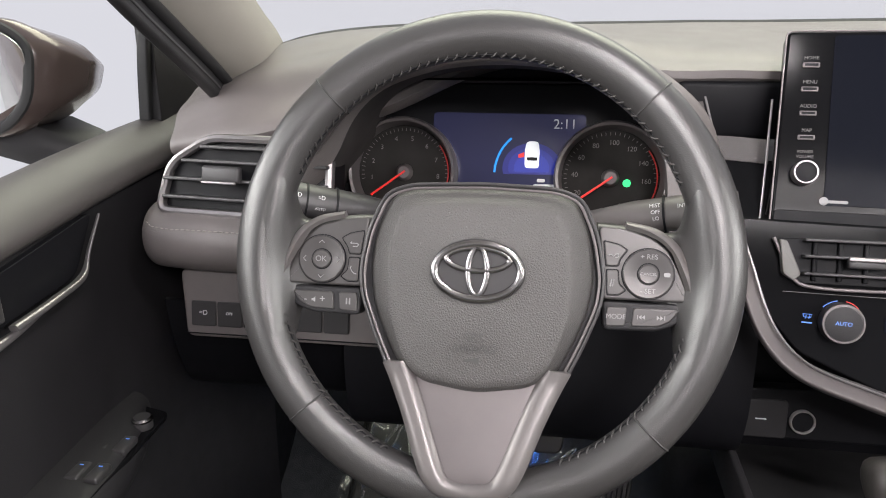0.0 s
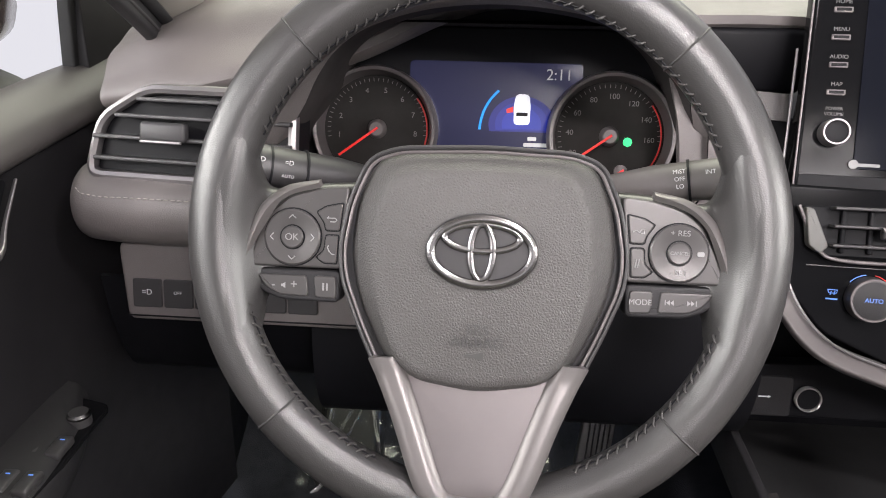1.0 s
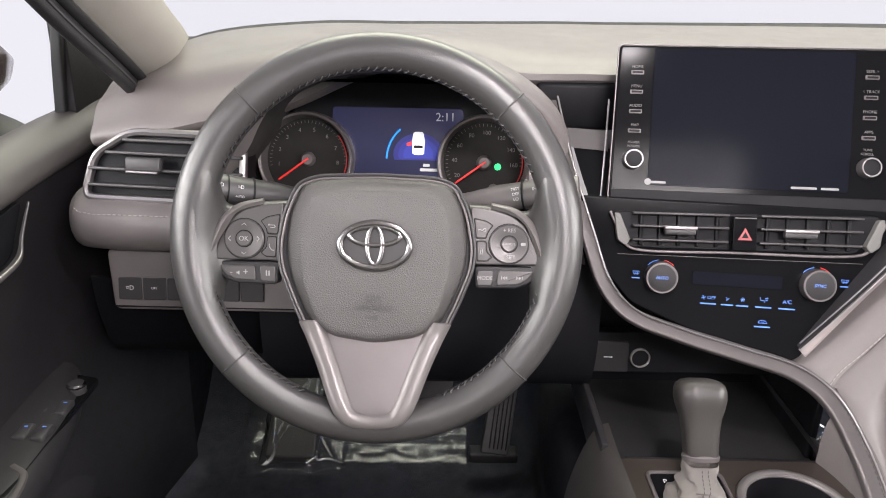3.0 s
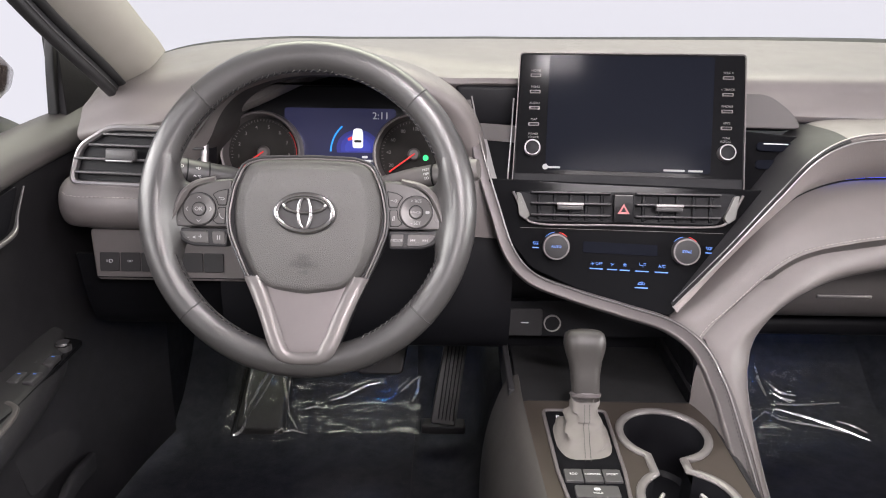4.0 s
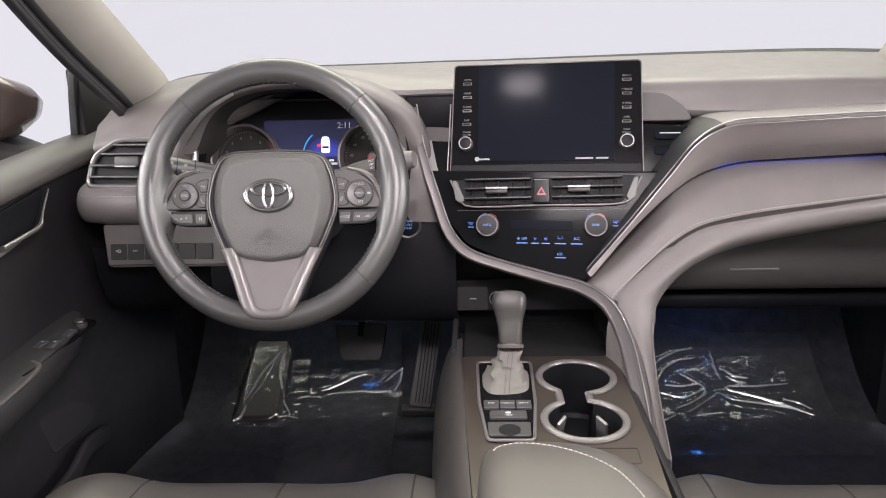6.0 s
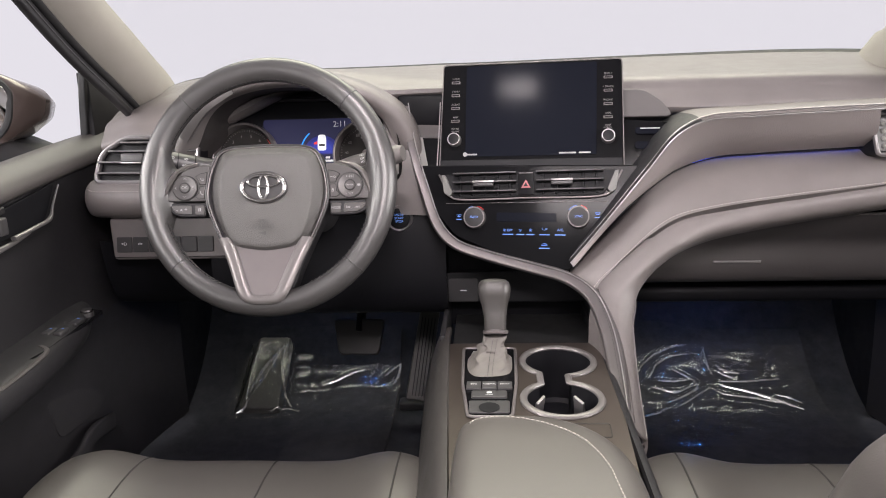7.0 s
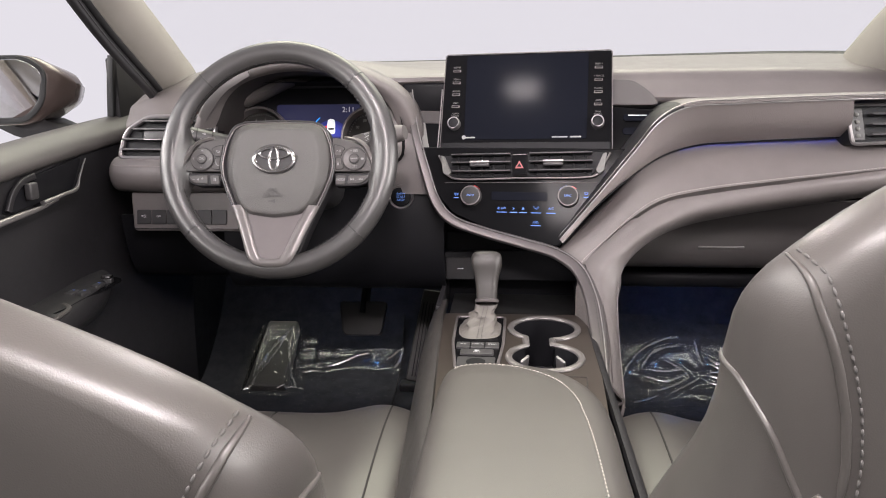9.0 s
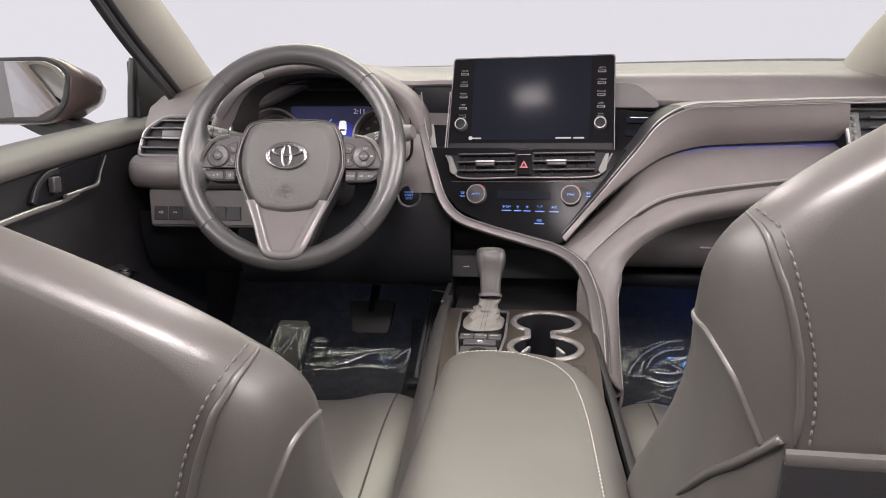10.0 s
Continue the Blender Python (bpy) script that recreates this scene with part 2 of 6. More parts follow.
def part(name, bm, mat, parent, label="", m=None, sharp=38):
    """One mesh part, built in world metres, under a thing or a part."""
    if m:
        bm.transform(m)
    ob = new(name, finish(name, bm, mat, sharp))
    ob.parent = parent
    if parent.parent is None:
        ob.matrix_parent_inverse = Matrix.Translation(-parent.location)
    return tagged(ob, label)


def solid(name, bm, mat, label, category="", kind="", group="", sharp=38):
    """A thing of one mesh."""
    return tagged(new(name, finish(name, bm, mat, sharp)), label, category, group, kind)


def text(name, words, size, mat, parent, m, align="CENTER", label=""):
    """Flat lettering in the built-in font, in the xy plane of m."""
    cu = bpy.data.curves.new(name, "FONT")
    cu.body, cu.size, cu.align_x, cu.align_y = words, size, align, "CENTER"
    cu.extrude = 0.0001
    tmp = bpy.data.objects.new(name, cu)
    me = bpy.data.meshes.new_from_object(tmp)
    bpy.data.objects.remove(tmp)
    bm = bmesh.new()
    bm.from_mesh(me)
    bpy.data.meshes.remove(me)
    return part(name, bm, mat, parent, label, m)


def stitches(path, mat, name, parent, length=0.0035, gap=0.002, r=0.0005, up=(0, 0, 1)):
    """A row of thread stitches along a path, in one mesh."""
    p = np.array(path, float)
    d = np.r_[0, np.cumsum(np.linalg.norm(np.diff(p, axis=0), axis=1))]
    bms, s = [], 0.0
    verts, faces = [], []
    while s + length < d[-1]:
        a, c = (np.array([np.interp(q, d, p[:, k]) for k in range(3)]) for q in (s, s + length))
        t = (c - a) / np.linalg.norm(c - a)
        side = np.cross(t, up)
        side /= np.linalg.norm(side)
        top = np.cross(side, t)
        base = len(verts)
        for u, k in ((0.0, 0.45), (0.22, 0.92), (0.5, 1.0), (0.78, 0.92), (1.0, 0.45)):
            q = a + (c - a) * u + top * r * 0.6 * (k - 0.45)
            for x, y in oval(r * k, n=6):
                verts.append(tuple(q + side * x + top * y))
        for i in range(4):
            for j in range(6):
                faces.append((base + 6 * i + j, base + 6 * i + (j + 1) % 6, base + 6 * i + 6 + (j + 1) % 6, base + 6 * i + 6 + j))
        s += length + gap
    me = bpy.data.meshes.new(name)
    me.from_pydata(verts, [], faces)
    bm = bmesh.new()
    bm.from_mesh(me)
    bpy.data.meshes.remove(me)
    return part(name, bm, mat, parent, sharp=100)


def laid(tree, offs, path, lift=0.0004):
    """A path set off by some way and laid back on the nearest skin."""
    out = []
    for o, q in zip(offs, path):
        want = Vector(q) + Vector(o)
        at, nrm, _, _ = tree.find_nearest(want)
        out.append(tuple(at + (want - at).normalized() * lift))
    return out


# ---- setting: booth, floor, body shell ----
white = bpy.data.materials.new("white_backdrop")
white.use_nodes = True
nt = white.node_tree
nt.nodes.remove(nt.nodes["Principled BSDF"])
glow = nt.nodes.new("ShaderNodeEmission")
glow.inputs[0].default_value, glow.inputs[1].default_value = (0.785, 0.755, 0.815, 1), 1.0
nt.links.new(glow.outputs[0], nt.nodes["Material Output"].inputs[0])
bm = bmesh.new()
bmesh.ops.create_uvsphere(bm, u_segments=48, v_segments=24, radius=9.0)
bmesh.ops.scale(bm, vec=(1, 1, 0.6), verts=bm.verts)
bmesh.ops.reverse_faces(bm, faces=bm.faces)
solid("backdrop", bm, white, "plain white seamless photo booth backdrop round the car", "backdrop", "structure")
solid("ground", box(0, 0, -0.36, 8, 8, 0.04, 0), material("booth_floor", (0.6, 0.6, 0.6), 0.5, tone=0.05, patch=2), "pale grey painted booth floor under the car", "floor", "structure")

# cabin floor with toe boards and centre tunnel
rows = []
for x in (-0.80, -0.45, -0.16, -0.12, 0.0, 0.12, 0.16, 0.45, 0.80):
    hump = 0.17 if abs(x) < 0.13 else 0.0
    rows.append([(x, -1.9, 0.02 + hump), (x, -0.6, 0.02 + hump), (x, 0.2, 0.02 + hump), (x, 0.48, 0.025 + hump), (x, 0.60, 0.09 + hump), (x, 0.72, 0.24 + hump * 0.6), (x, 0.76, 0.45)])
solid("floor", sheet(rows, 60, 40, 0.02), CARPET, "black carpeted car floor with toe boards and tunnel", "floor", "structure")
solid("firewall", box(0, 0.78, 0.37, 1.62, 0.03, 0.70, 0.004), BLACK, "black bulkhead behind the dashboard", "wall", "structure")


def a_pillar(sx):
    """Pale cloth pillar that rises back from the dash corner, with the dark seal of the door frame beside it."""
    k = 1 if sx > 0 else 0
    ax = spline([(sx * 0.705 - 0.050 * k, 0.50, 0.635), (sx * 0.676 - 0.048 * k, 0.335, 0.748), (sx * 0.668 - 0.025 * k, 0.12, 0.872), (sx * 0.638, -0.10, 0.990), (sx * 0.59, -0.35, 1.10)], 40)
    face = (-sx * 0.9, -0.35, 0.35)
    out = 0.066 if k else 0.046
    rows = []
    for i in range(40):
        foot = 0.045 * math.exp(-((max(0, i - 5) / 3.0) ** 2))
        sec = [(0.080 + foot, -0.014), (0.052, 0.022 + 0.2 * foot), (0.0, 0.034), (0.018 - out, 0.022), (-out, -0.012), (-0.02, -0.03), (0.03, -0.03)]
        t = Vector(ax[min(i + 1, 39)] - ax[max(i - 1, 0)]).normalized()
        side = t.cross(Vector(face)).normalized()
        top = side.cross(t)
        rows.append([Vector(ax[i]) + side * (-sx * x) + top * y for x, y in spline(sec + sec[:1], 24)[:-1]])
    ob = solid("a_pillar", grid(rows, close_v=True, caps=True), PILLAR, "pale grey cloth covered windscreen pillar", "pillar", "structure")
    part("door_seal", sweep(ax, [(sx * (out + 0.004) + x, y - 0.006) for x, y in oval(0.005, 0.007, 12)], up=face), RUBBER, ob, "black rubber door seal")
    part("door_frame", sweep(ax, [(sx * (out + 0.018) + x, y - 0.014) for x, y in rrect(0.022, 0.012, 0.004)], up=face), PLASTIC, ob, "black door frame")
    part("frame_edge", sweep(ax, [(sx * (out + 0.0185) + x, y - 0.0075) for x, y in oval(0.0016, 0.0012, 8)], up=face), KEY, ob, "thin edge of the door frame")
    part("glass_seal", sweep(ax, [(-sx * 0.078 + x, y - 0.014) for x, y in oval(0.004, 0.006, 10)], up=face), RUBBER, ob, "black seal of the windscreen")
    return ob


a_pillar(-1)
a_pillar(1)

# roof with headliner, rear shell
rows = [[(x, y, z - 0.12 * (x / 0.66) ** 2) for y, z in ((-0.16, 1.13), (-0.35, 1.185), (-0.8, 1.23), (-1.4, 1.20), (-1.9, 1.12))] for x in (-0.68, -0.34, 0, 0.34, 0.68)]
solid("ceiling", sheet(rows, 24, 16, 0.03), PILLAR, "pale grey cloth headliner of the car roof", "ceiling", "structure")
for sx in (-1, 1):
    solid("b_pillar", sweep(spline([(sx * 0.80, -0.72, 0.02), (sx * 0.79, -0.74, 0.62), (sx * 0.70, -0.82, 0.95), (sx * 0.60, -0.88, 1.14)], 16), oval(0.035, 0.07, 12), up=(sx, 0, 0.1)), PILLAR, "pale grey cloth covered door pillar", "pillar", "structure")
    solid("rear_side_panel", box(sx * 0.80, -1.45, 0.33, 0.05, 1.3, 0.64, 0.02), DOORSKIN, "dark grey rear door panel", "door", "structure")
solid("rear_wall", box(0, -2.0, 0.33, 1.6, 0.10, 0.66, 0.02), PLASTIC, "plain dark rear wall of the cabin", "wall", "structure")

for sx in (-1, 1):
    solid("kick_panel", box(sx * 0.775, 0.63, 0.34, 0.05, 0.34, 0.68, 0.01), BLACK, "black kick panel beside the footwell", "wall", "structure")

# windscreen
rows = [[(x, 0.535 - 0.28 * (x / 0.7) ** 2, 0.772), (x * 0.95, 0.22 - 0.16 * (x / 0.7) ** 2, 0.965), (x * 0.88, -0.16 - 0.05 * (x / 0.7) ** 2, 1.125)] for x in (-0.70, -0.35, 0, 0.35, 0.70)]
shield = solid("window_1", sheet(rows, 24, 14, 0.004), PANE, "clear curved windscreen glass", "windscreen", "structure")
shield.visible_shadow = False

# ---- dashboard ----
dash = thing("dashboard", "dark grey soft dashboard with stitched leather panels and silver trims", "dashboard", (0, 0.2, 0.5))
TOP = [
    (-0.716, (0.350, 0.718), (0.300, 0.710), (0.250, 0.690), (0.226, 0.660)),
    (-0.64, (0.405, 0.755), (0.350, 0.747), (0.262, 0.722), (0.210, 0.674)),
    (-0.50, (0.460, 0.770), (0.390, 0.768), (0.285, 0.752), (0.222, 0.705)),
    (-0.37, (0.490, 0.770), (0.410, 0.772), (0.300, 0.774), (0.230, 0.755)),
    (-0.22, (0.510, 0.771), (0.420, 0.768), (0.310, 0.757), (0.250, 0.738)),
    (-0.15, (0.515, 0.772), (0.423, 0.767), (0.290, 0.752), (0.250, 0.739)),
    (-0.08, (0.518, 0.772), (0.425, 0.766), (0.280, 0.750), (0.250, 0.737)),
    (0.12, (0.520, 0.774), (0.425, 0.768), (0.245, 0.744), (0.200, 0.710)),
    (0.32, (0.512, 0.776), (0.420, 0.769), (0.238, 0.743), (0.190, 0.704)),
    (0.55, (0.470, 0.776), (0.395, 0.768), (0.240, 0.740), (0.196, 0.700)),
    (0.735, (0.370, 0.768), (0.335, 0.763), (0.265, 0.732), (0.215, 0.694)),
]
crisp = []
for x, *yz in TOP:
    c = min(1.0, max(0.0, (x - 0.05) / 0.12))
    p, q = yz[2], yz[3]
    p = (p[0] - 0.016 * c, p[1] + 0.001 * c)
    mid = (p[0] + (q[0] - p[0]) * (0.5 - 0.35 * c), p[1] + (q[1] - p[1]) * (0.5 - 0.25 * c))
    crisp.append((x, yz[0], yz[1], ((yz[1][0] + p[0]) / 2, (yz[1][1] + p[1]) / 2), p, mid, (q[0] + 0.008 * c, q[1])))
rows = [[(x, y, z) for y, z in yz] + [(x, yz[-1][0] + 0.012, yz[-1][1] - 0.008), (x, yz[-1][0] + 0.05, yz[-1][1] - 0.010)] for x, *yz in crisp]
part("top_pad", sheet(rows, 90, 40, 0.004), DASH, dash, "dark grey grained soft top pad")
rows = [[(x, yz[0][0] - 0.004, yz[0][1] + 0.001), (x, yz[0][0] + 0.022, yz[0][1] + 0.006 + 0.006 * max(0.0, x)), (x, yz[0][0] + 0.045, yz[0][1] - 0.012)] for x, *yz in TOP]
part("windscreen_ledge", sheet(rows, 60, 8, 0.004), BLACK, dash, "black ledge under the glass")

# body that fills the dash behind the panels
core = [(x, y, z) for x, y, z in ((-0.73, 0.30, 0.66), (-0.73, 0.24, 0.40), (0.73, 0.26, 0.40), (0.73, 0.28, 0.66))]
part("carrier", box(0, 0.42, 0.53, 1.46, 0.30, 0.22, 0.01), BLACK, dash, "black dash carrier")

# left side: vent, stitched roll, switch panel
VENT_L = pose(-0.625, 0.178, 0.640, 76, 0, -6)
poly = rounded([(-0.085, -0.036), (0.10, -0.036), (0.10, 0.040), (-0.030, 0.040), (-0.072, 0.014)], 0.014)
vent = part("air_vent", slab(poly, 0.03, 0.002, m=VENT_L), BLACK, dash, "black air vent with slats in a satin silver ring")
ring3d = [VENT_L @ Vector((x, y, 0.004)) for x, y in inset(poly, 0.001)]
part("vent_ring", sweep(ring3d, oval(0.0045, 0.0055, 8), up=VENT_L.to_3x3() @ Vector((0, 0, 1)), closed=True), SATIN, vent, "satin silver ring")
for k, z in enumerate((-0.020, -0.002, 0.016, 0.030)):
    x0 = -0.074 + 0.02 * max(0, k - 1)
    part("slat", box((x0 + 0.1) / 2, z, 0.004, 0.1 - x0, 0.0035, 0.022, 0.001, pose(0, 0, 0, 0, 0, 0)), KEY, vent, m=VENT_L)
part("slider", box(-0.008, 0.004, 0.016, 0.040, 0.016, 0.010, 0.003), KEY, vent, "dark grey slider tab", VENT_L)
part("slider_edge", box(-0.008, -0.004, 0.0215, 0.036, 0.0025, 0.003, 0.0008), SATIN, vent, "silver edge", VENT_L)
rows = []
for x, dy in ((-0.728, 0.03), (-0.715, 0.008), (-0.69, 0), (-0.60, -0.004), (-0.50, 0.0)):
    rows.append([(x, 0.215 + dy, 0.603), (x, 0.168 + dy, 0.602), (x, 0.150 + dy, 0.592), (x, 0.147 + dy, 0.574), (x, 0.158 + dy, 0.556), (x, 0.195 + dy, 0.548), (x, 0.22 + dy, 0.55)])
roll = sheet(rows, 30, 24, 0.004)
roll_tree = BVHTree.FromBMesh(roll)
part("knee_roll", roll, DASH, dash, "stitched grey leather roll")
stitches(laid(roll_tree, [(0, -0.012, 0.008)] * 60, spline([(-0.719, 0.168, 0.5945), (-0.70, 0.1515, 0.5940), (-0.66, 0.1480, 0.5940), (-0.60, 0.1455, 0.5940), (-0.50, 0.1495, 0.5940)], 60)), THREAD, "stitching", dash, 0.004, 0.0018, 0.0006, up=(0, -1, 0.6))
SW = pose(-0.60, 0.160, 0.512, 78, 0, 0)
panel = part("switch_panel", slab(rounded([(-0.092, 0.036), (-0.085, -0.034), (0.19, -0.034), (0.19, 0.036)], 0.008), 0.05, 0.003, m=SW), DASH, dash, "dark grey switch panel")
for k in range(6):
    key = part("switch_key", slab(rrect(0.0265, 0.026, 0.002), 0.006, 0.001, m=SW @ pose(-0.066 + 0.028 * k, -0.009, 0.002)), KEY, panel)
for k, (w, size) in enumerate((("=D", 0.0072), ("OFF", 0.0042))):
    text("switch_mark", w, size, ICON, panel, SW @ pose(-0.066 + 0.028 * k, -0.008, 0.0025))
part("panel_line", box(0.02, -0.030, 0.0005, 0.21, 0.0012, 0.002, 0.0004), BLACK, panel, "", SW)
# lower knee panel under the column
rows = [[(x, 0.175, 0.56), (x, 0.165, 0.50), (x, 0.165, 0.42), (x, 0.19, 0.375), (x, 0.27, 0.358), (x, 0.42, 0.36)] for x in (-0.52, -0.44, -0.32, -0.2, -0.125)]
part("knee_panel", sheet(rows, 24, 24, 0.005), BLACK, dash, "black knee panel")
rows = [[(x, 0.20, 0.50), (x, 0.21, 0.44), (x, 0.235, 0.385), (x, 0.28, 0.37), (x, 0.42, 0.37)] for x in (-0.73, -0.68, -0.6, -0.5)]
part("knee_panel", sheet(rows, 16, 20, 0.005), BLACK, dash, "black knee panel")
rows = [[(-0.228, 0.212, 0.705), (-0.216, 0.190, 0.65), (-0.215, 0.172, 0.59), (-0.215, 0.168, 0.545)], [(-0.210, 0.213, 0.705), (-0.198, 0.190, 0.65), (-0.185, 0.170, 0.59), (-0.180, 0.165, 0.545)], [(-0.194, 0.216, 0.705), (-0.182, 0.190, 0.65), (-0.160, 0.166, 0.59), (-0.148, 0.160, 0.545)]]
part("side_panel", sheet(rows, 10, 20, 0.004), DASH, dash, "dark grey panel beside the gauges")
ST = pose(-0.2, 0.166, 0.540, 84, 0, 0)
start = part("start_button", lathe([(0.0225, -0.01), (0.0225, 0.002), (0.0205, 0.0045), (0.0185, 0.003), (0.0175, 0.001)], 32, ST, caps=False), SATIN, dash, "start button in a silver ring")
part("button_face", lathe([(0.0175, 0), (0.0175, 0.003), (0.016, 0.004)], 32, ST), BLACK, start, "black button")
for k, w in enumerate(("ENGINE", "START", "STOP")):
    text("button_word", w, 0.0052 if k else 0.0042, LED, start, ST @ pose(0, 0.0055 - 0.0056 * k, 0.0044))

# gauge hood: arch over the cluster
arch = spline([(-0.575, 0.175, 0.615), (-0.545, 0.155, 0.675), (-0.500, 0.145, 0.728), (-0.440, 0.140, 0.757), (-0.372, 0.138, 0.767), (-0.300, 0.140, 0.760), (-0.240, 0.150, 0.738), (-0.195, 0.170, 0.700), (-0.172, 0.190, 0.640)], 46)
c = np.array([-0.372, 0.14, 0.62])
rows = []
for p in arch:
    out = (p - c) * (1, 0, 1)
    out /= np.linalg.norm(out)
    w = 0.010 + 0.014 * max(0.0, min(1.0, (0.745 - p[2]) / 0.06))
    rows.append([p + out * 0.004 + np.array([0, 0.16, -0.004]), p + out * 0.010 + np.array([0, 0.06, 0]), p + out * 0.008 + np.array([0, 0.012, 0]), p, p - out * w * 0.5 + np.array([0, 0.002, 0]), p - out * w + np.array([0, 0.010, 0]), p - out * (w + 0.005) + np.array([0, 0.03, 0]), p - out * (w + 0.014) + np.array([0, 0.19, 0])])
part("gauge_hood", sheet([r[:6] for r in rows], 60, 30, 0.003), DASH, dash, "dark grey hood over the gauges")
part("hood_trim", sweep(arch[6:17] + np.array([0.004, -0.003, 0.0]), rrect(0.019, 0.006, 0.002), up=(0.25, -0.9, 0.2), scale=np.interp(np.arange(11), [0, 2, 8, 10], [0.8, 1, 1, 0.7])), SPOKE, dash, "silver grey trim of the hood")
# Inner side of the hood: its shade is put into a darker grey.
part("hood_inside", sheet([r[5:] for r in rows], 60, 12, 0.002), material("hood_shade_grey", (0.055, 0.050, 0.050), 0.7, tone=0.1, spec=0.2), dash, "inside of the hood, darkened for its shade")

# right side: chrome line, perforated band, ambient line, leather panel, roll
T = spline([(0.070, 0.079, 0.484), (0.125, 0.081, 0.551), (0.185, 0.088, 0.626), (0.222, 0.088, 0.672), (0.262, 0.090, 0.692), (0.34, 0.093, 0.697), (0.43, 0.100, 0.700), (0.513, 0.105, 0.702)], 70)
B = spline([(0.076, 0.088, 0.478), (0.135, 0.112, 0.540), (0.200, 0.140, 0.589), (0.245, 0.158, 0.614), (0.300, 0.168, 0.629), (0.37, 0.168, 0.634), (0.45, 0.164, 0.638), (0.530, 0.164, 0.641)], 70)
part("trim_band", sheet([B, B * 0.6 + T * 0.4 + np.array([0, -0.012, 0]), T], 16, 70, 0.003, flip=True), BAND, dash, "perforated bronze trim band")
TL = np.concatenate([T, spline([(0.513, 0.105, 0.702), (0.62, 0.122, 0.703), (0.735, 0.145, 0.703)], 20)[1:]])
for d, r in ((0.000, 0.0016), (0.0068, 0.0012)):
    part("chrome_line", sweep(TL + np.array([0, 0.001 + d * 0.3, d]), oval(r, r, 8), up=(0, -1, 0)), SATIN, dash, "thin chrome line")
for a, b, mt, kind in ((0, 38, PLASTIC, "dark ledge over the trim"), (37, 89, DASH, "grey ledge over the trim")):
    part("trim_ledge", sheet([TL[a:b] + np.array([0, 0, 0.002]), TL[a:b] + np.array([-0.004, 0.03, 0.006]), TL[a:b] + np.array([-0.008, 0.10, 0.004])], 8, b - a, 0.003), mt, dash, kind)
part("band_groove", sweep(B + np.array([0, 0.003, -0.0025]), oval(0.0014, n=6), up=(0, -1, 0)), BLACK, dash)
part("ambient_line", sweep(B[34:] + np.array([0, 0.008, -0.003]), oval(0.0010, 0.0010, 6), up=(0, -1, 0)), material("ambient_blue", (0.1, 0.1, 0.8), 0.5, tone=0, emit=(0.05, 0.09, 1.0), power=3.5), dash, "blue ambient light line")
S = spline([(0.104, 0.064, 0.443), (0.112, 0.072, 0.452), (0.150, 0.085, 0.489), (0.190, 0.099, 0.520), (0.235, 0.111, 0.5445), (0.30, 0.118, 0.559), (0.40, 0.120, 0.5725), (0.56, 0.125, 0.5905), (0.735, 0.150, 0.608)], 70)
B2 = spline([(0.072, 0.086, 0.464), (0.082, 0.096, 0.474), (0.145, 0.127, 0.528), (0.200, 0.146, 0.586), (0.245, 0.165, 0.610), (0.300, 0.176, 0.624), (0.38, 0.176, 0.629), (0.56, 0.178, 0.638), (0.735, 0.190, 0.646)], 70)
mid = 0.5 * (S + B2) + np.array([0, -0.006, 0])
panel_bm = sheet([B2 + np.array([0, 0.02, 0.004]), B2, mid, S], 24, 70, 0.003)
panel_tree = BVHTree.FromBMesh(panel_bm)
part("leather_panel", panel_bm, DASH, dash, "smooth grey leather panel")
# roll under the seam; at its inner end it turns down and becomes the wing of the console
SW_ = spline([(0.130, -0.135, 0.330), (0.134, -0.045, 0.368), (0.128, 0.012, 0.406), (0.111, 0.052, 0.440), (0.109, 0.071, 0.4505), (0.150, 0.086, 0.4875), (0.190, 0.100, 0.5185), (0.235, 0.112, 0.543), (0.30, 0.119, 0.5575), (0.40, 0.121, 0.571), (0.56, 0.126, 0.589), (0.735, 0.151, 0.6065)], 110)
U = spline([(0.149, -0.130, 0.300), (0.153, -0.050, 0.335), (0.156, 0.005, 0.370), (0.160, 0.045, 0.408), (0.172, 0.070, 0.440), (0.200, 0.098, 0.464), (0.240, 0.125, 0.484), (0.29, 0.148, 0.497), (0.35, 0.162, 0.507), (0.42, 0.172, 0.517), (0.56, 0.184, 0.535), (0.735, 0.20, 0.553)], 110)
swell = np.interp(np.arange(110), [0, 30, 55, 109], [0.25, 0.5, 1.0, 1.0])[:, None]
outer = 0.5 * (SW_ + U) + swell * np.array([0.003, -0.032, -0.001])
inward = np.stack([np.interp(np.arange(110), [0, 40, 62, 109], [-0.02, -0.02, 0, 0]), np.interp(np.arange(110), [0, 40, 62, 109], [0.004, 0.02, 0.06, 0.06]), np.interp(np.arange(110), [0, 40, 62, 109], [-0.02, -0.01, 0, 0])], 1)
part("leather_roll", sheet([SW_ + np.array([0, 0.002, -0.0005]), SW_ + swell * np.array([0.001, -0.009, -0.008]), outer, U, U + inward], 28, 110, 0.003), DASH, dash, "padded grey leather roll")
stitches(laid(panel_tree, [(0, -0.008, 0.010)] * 70, S), THREAD, "stitching", dash, 0.0042, 0.0016, 0.0006, up=(0, -1, 0.4))

